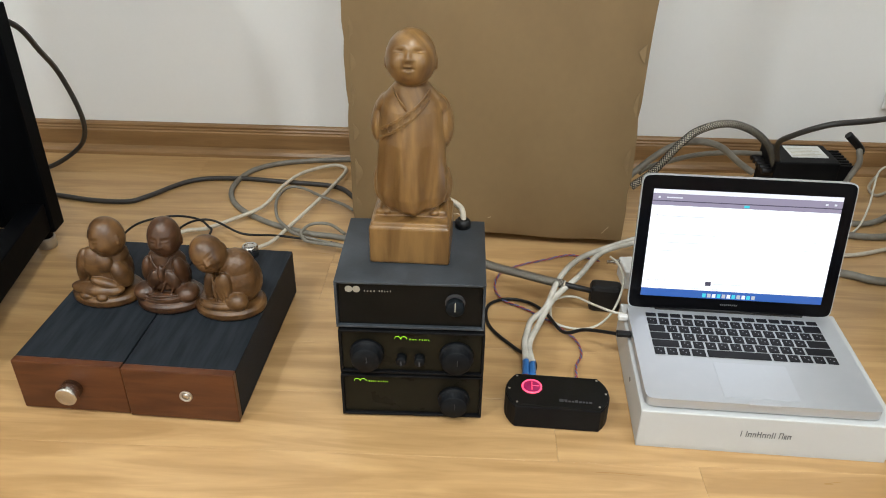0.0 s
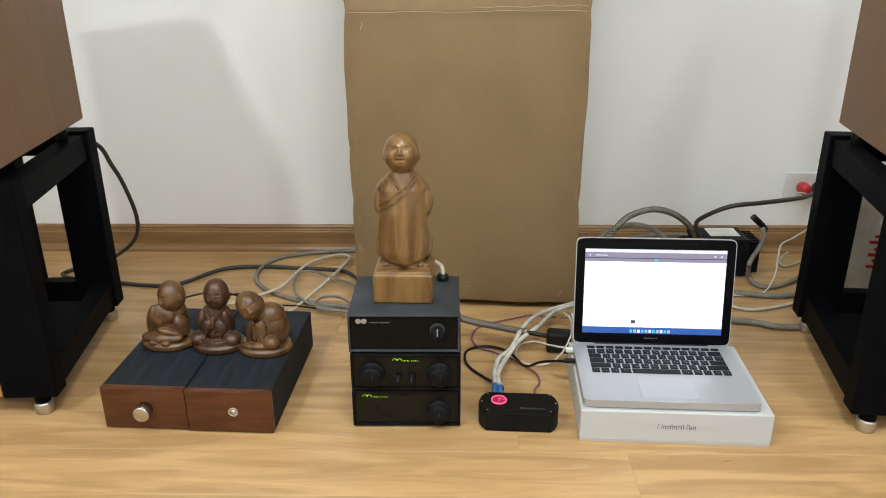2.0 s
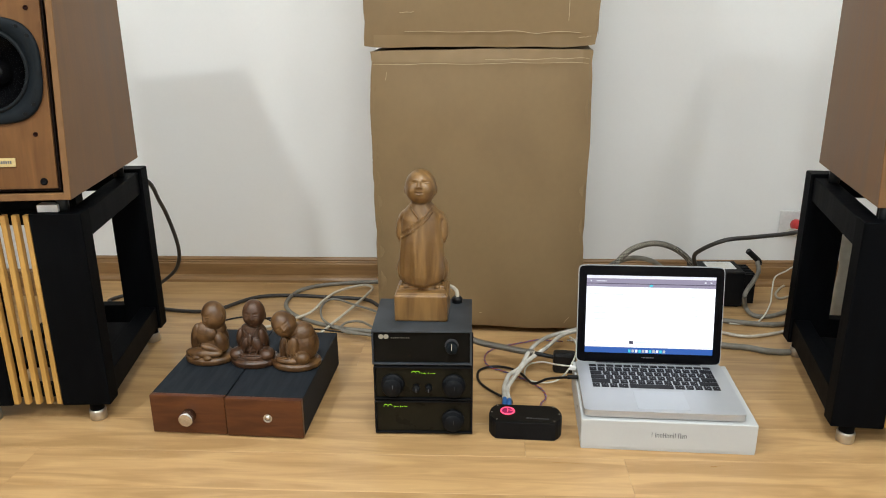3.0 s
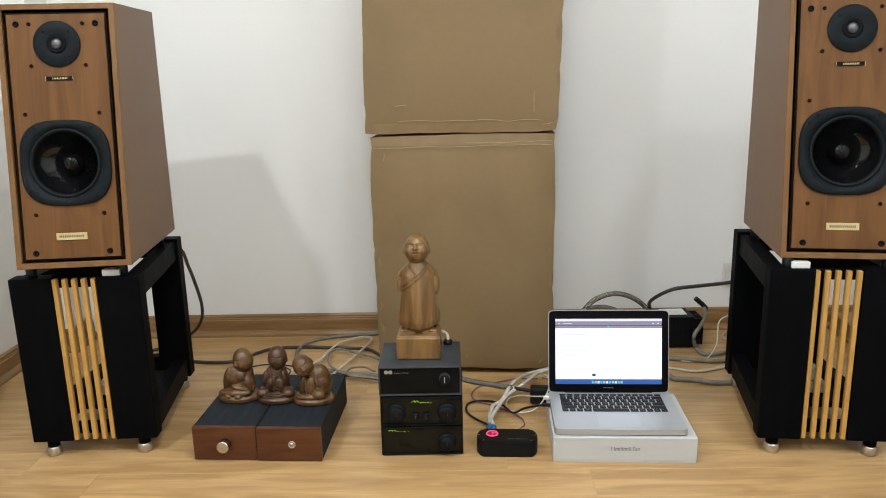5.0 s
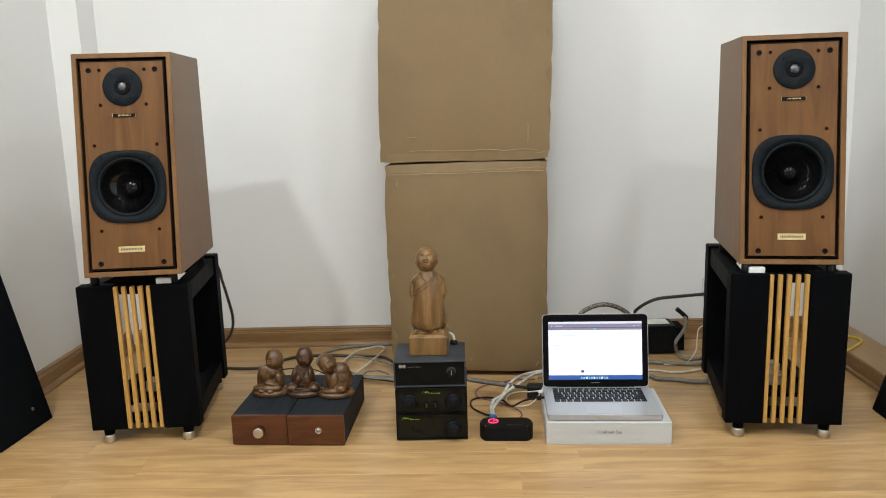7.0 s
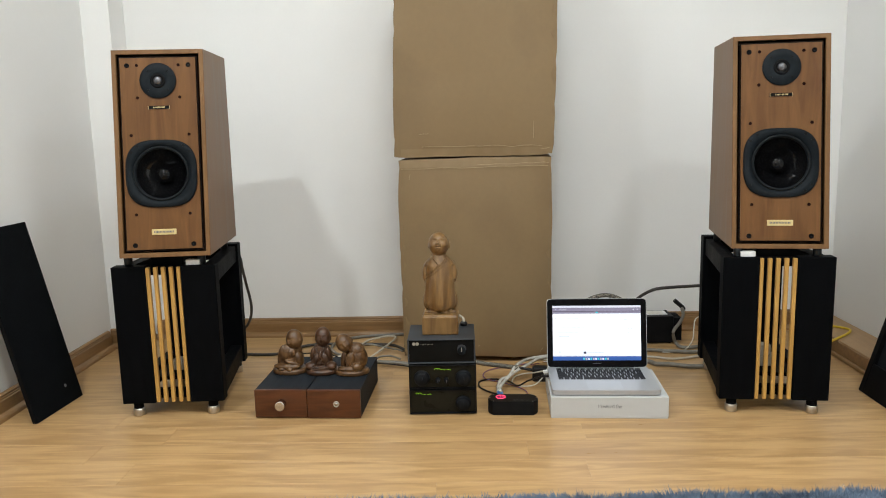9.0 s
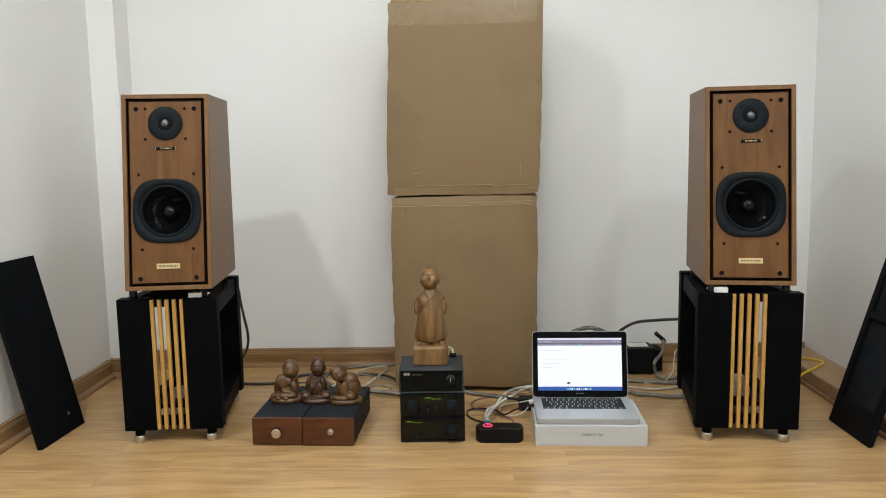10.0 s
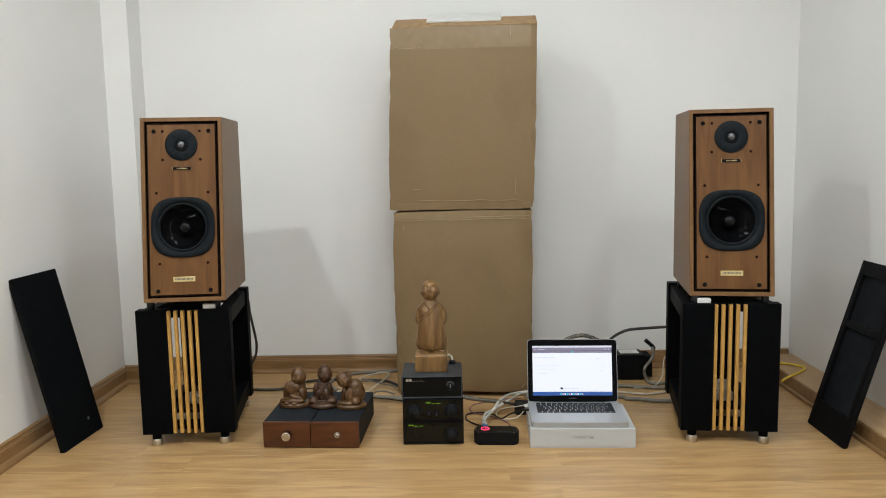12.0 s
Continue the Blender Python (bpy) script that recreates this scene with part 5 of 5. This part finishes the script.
cable(CABLE_BLACK, 0.003, "black data lead plugged into the laptop", [(0.184, 1.092, 0.028), (0.185, 1.132, 0.02), (0.155, 1.18, 0.006), (0.116, 1.227, 0.004), (0.102, 1.264, 0.004), (0.105, 1.304, 0.004), (0.136, 1.326, 0.004), (0.177, 1.317, 0.006), (0.207, 1.279, 0.012), (0.235, 1.216, 0.02), (0.267, 1.193, 0.045), (0.304, 1.153, 0.072), (0.316, 1.144, 0.076)])
cable(CABLE_WHITE, 0.0021, "thin white charger lead", [(0.328, 1.198, 0.078), (0.31, 1.215, 0.07), (0.287, 1.26, 0.05), (0.257, 1.31, 0.03), (0.227, 1.314, 0.02), (0.216, 1.292, 0.012), (0.222, 1.259, 0.008), (0.256, 1.244, 0.008), (0.29, 1.248, 0.012), (0.315, 1.259, 0.03), (0.334, 1.291, 0.05), (0.343, 1.334, 0.06), (0.341, 1.401, 0.05), (0.332, 1.441, 0.04)])
TWIST = [(0.25, 1.093, 0.025), (0.254, 1.141, 0.01), (0.265, 1.178, 0.003), (0.259, 1.213, 0.003), (0.238, 1.242, 0.003), (0.208, 1.271, 0.003), (0.169, 1.299, 0.003), (0.129, 1.323, 0.003), (0.113, 1.364, 0.003), (0.122, 1.411, 0.003), (0.156, 1.444, 0.003), (0.212, 1.474, 0.003), (0.256, 1.496, 0.003), (0.286, 1.491, 0.003), (0.314, 1.452, 0.02)]
cable(CABLE_GREY, 0.0075, "thick grey mains cable", [(0.393, 1.74, 0.068), (0.409, 1.75, 0.081), (0.468, 1.76, 0.132), (0.525, 1.77, 0.151), (0.588, 1.78, 0.139), (0.641, 1.79, 0.098), (0.676, 1.79, 0.075)])
cable(CABLE_GREY, 0.006, "grey mains cable against the baseboard", [(0.427, 1.8, 0.055), (0.457, 1.82, 0.064), (0.549, 1.84, 0.087), (0.631, 1.85, 0.095), (0.715, 1.86, 0.092)])
braided_cable(0.0075, "black and white braided mains cable", [(0.393, 1.68, 0.076), (0.438, 1.69, 0.113), (0.486, 1.7, 0.175), (0.525, 1.72, 0.199), (0.584, 1.74, 0.208), (0.644, 1.76, 0.187), (0.693, 1.78, 0.145), (0.722, 1.79, 0.093)])
cable(CABLE_DARK, 0.006, "dark grey cable rising to the socket", [(0.735, 1.800, 0.085), (0.697, 1.74, 0.165), (0.702, 1.69, 0.207), (0.754, 1.655, 0.248), (0.831, 1.67, 0.254), (0.938, 1.74, 0.244), (0.992, 1.79, 0.237), (1.095, 1.950, 0.204)])
LOOSE = cable(CABLE_GREY, 0.0065, "grey cable end with a black connector", [(0.898, 1.8, 0.13499999999999998), (0.891, 1.79, 0.139), (0.894, 1.78, 0.117), (0.879, 1.77, 0.088), (0.845, 1.72, 0.066), (0.856, 1.733, 0.02), (0.875, 1.704, 0.008), (0.924, 1.707, 0.008), (0.987, 1.757, 0.008), (1.078, 1.849, 0.008)])
cable(CABLE_WHITE, 0.0022, "thin white wire from the socket", [(1.06, 1.915, 0.21), (1.023, 1.8, 0.16), (0.979, 1.79, 0.12), (0.943, 1.78, 0.101), (0.932, 1.76, 0.068), (0.925, 1.74, 0.031), (0.89, 1.684, 0.01), (0.85, 1.65, 0.004), (0.79, 1.649, 0.004)])
cable(CABLE_GREY, 0.0072, "grey cable lying on the floor", [(0.6, 1.7, 0.008), (0.7, 1.675, 0.008), (0.779, 1.66, 0.008), (0.839, 1.648, 0.008), (0.901, 1.642, 0.008), (0.966, 1.66, 0.008), (1.05, 1.702, 0.008)])
cable(CABLE_CREAM, 0.0045, "cream cable lying on the floor", [(0.58, 1.62, 0.005), (0.68, 1.6, 0.005), (0.757, 1.581, 0.005), (0.794, 1.565, 0.005), (0.834, 1.565, 0.005), (0.894, 1.588, 0.005), (0.95, 1.619, 0.005), (1.044, 1.684, 0.005)])
cable(CABLE_GREY, 0.008, "thick grey cable lying on the floor", [(0.58, 1.56, 0.009), (0.712, 1.519, 0.009), (0.736, 1.492, 0.009), (0.795, 1.483, 0.009), (0.845, 1.465, 0.009), (0.91, 1.466, 0.009), (0.972, 1.48, 0.009)])
cable(CABLE_CREAM, 0.0035, "thin cream cable looped on the floor", [(1.137, 2.038, 0.004), (1.083, 2.012, 0.004), (1.026, 1.956, 0.004), (0.988, 1.892, 0.004), (0.992, 1.856, 0.004), (1.04, 1.891, 0.004), (1.097, 1.94, 0.004)])
cable(CABLE_YELLOW, 0.0045, "yellow network cable lying on the ledge", [(1.421, 1.816, 0.067), (1.469, 1.797, 0.067), (1.509, 1.76, 0.067), (1.509, 1.724, 0.067), (1.468, 1.671, 0.067), (1.386, 1.587, 0.067), (1.35, 1.539, 0.067)])


cable(CABLE_CREAM, 0.0045, "cream lead leaving the top amplifier", [(0.062, 1.168, 0.250), (0.055, 1.190, 0.262), (0.030, 1.215, 0.262), (0.008, 1.245, 0.235), (0.0, 1.270, 0.16), (0.0, 1.30, 0.05), (-0.02, 1.36, 0.006)])
plug = thing("mains_plug", pose(0.285, 1.325, 0, 0, 0, -3), "angular black mains plug on the floor", "plug")
part("body", box(0, 0.056, -0.016, 0.016, 0.0, 0.054, 0.008), CABLE_BLACK, plug)
part("lead", tube(STUB, 0.0052, 12), CABLE_BLACK, plug, m=plug.matrix_basis.inverted())

part("tip", tube([(0.899, 1.8, 0.13099999999999998), (0.895, 1.8, 0.143), (0.862, 1.8, 0.173)], 0.0085, 12), CABLE_BLACK, LOOSE, "black connector tip")


def twisted(points, r, phase):
    line = glide(points, 14)
    out = []
    for i, c in enumerate(line):
        d = (line[min(i + 1, len(line) - 1)] - line[max(i - 1, 0)]).normalized()
        side = d.cross(Vector((0, 0, 1))).normalized()
        a = i * 0.9 + phase
        out.append(c + side * r * math.cos(a) + Vector((0, 0, r * math.sin(a) + r)))
    return out


wires = thing("twisted_wires", pose(0, 0, 0), "thin red and blue twisted wires on the floor", "wire")
part("wire", tube(twisted(TWIST, 0.0013, 0), 0.0011, 6, smooth=False), CABLE_RED, wires, "thin red wire")
part("wire", tube(twisted(TWIST, 0.0013, math.pi), 0.0011, 6, smooth=False), CABLE_BLUE, wires, "thin blue wire")


# ---- shaggy rug ----
def rug(m, w, d):
    ob = thing("rug", m, "blue-grey shaggy rug on the laminate floor", "rug")
    rim_line = [(x + 0.01 * noise.noise(Vector((x * 9, y * 9, 0))), y + 0.008 * noise.noise(Vector((x * 9, y * 9, 5)))) for x, y in superellipse(w, d, 14, 160)]
    part("backing", prism(rim_line, 0.0, 0.010, r=0.003), RUG, ob)
    rnd = np.random.RandomState(5)
    n = 26000
    x = rnd.uniform(-w, w, n)
    y = np.where(rnd.rand(n) < 0.6, d - rnd.beta(1, 3, n) * 0.25, rnd.uniform(-d, d, n))
    keep = (np.abs(x / w) ** 14 + np.abs(y / d) ** 14) < 1.0
    x, y = x[keep], y[keep]
    n = len(x)
    a, h, r = rnd.uniform(0, 2 * np.pi, n), rnd.uniform(0.014, 0.027, n), rnd.uniform(0.0014, 0.0030, n)
    lean = rnd.normal(0, 0.009, (n, 2)) + 0.006 * np.stack([np.sin(x * 23), np.cos(x * 17 + y * 11)], 1)
    corner = [np.stack([x + r * np.cos(a + k * 2.094), y + r * np.sin(a + k * 2.094), np.full(n, 0.008)], 1) for k in range(3)]
    tip = np.stack([x + lean[:, 0], y + lean[:, 1], 0.006 + h], 1)
    verts = np.stack(corner + [tip], 1).reshape(-1, 3)
    faces = []
    for i in range(n):
        q = 4 * i
        faces += [(q, q + 1, q + 3), (q + 1, q + 2, q + 3), (q + 2, q, q + 3)]
    me = bpy.data.meshes.new("pile")
    me.from_pydata(verts.tolist(), [], faces)
    me.materials.append(RUG)
    pile = new("pile", me)
    pile.parent = ob
    tagged(pile, kind="stuff")


rug(pose(0.44, 0.462 - 0.75, 0, 0, 0, 4.6), 0.80, 0.75)


# ---- floor boards ----
floor = setting("floor", box(X0 - 0.15, X1 + 0.15, Y0 - 0.15, Y1 + 0.15, -0.1, -0.0095), TRIM, "light brown laminate floor of long boards", ROOM, "floor")
BOARD, LONG = 0.125, 1.21
boards = {}
random.seed(11)
y = Y0
while y < Y1:
    x = X0 - random.uniform(0, LONG)
    while x < X1:
        a, b, c = max(x, X0 - 0.05), min(x + LONG, X1 + 0.05), min(BOARD, Y1 + 0.05 - y)
        tag = (round(b - a, 3), round(c, 3))
        if tag not in boards:
            boards[tag] = mesh_of("board", box(0.0001, b - a - 0.0001, 0.0001, c - 0.0001, -0.009, 0.0, 0.0003, 1), FLOOR)
        share("board", boards[tag], floor, pose(a, y, 0))
        x += LONG
    y += BOARD
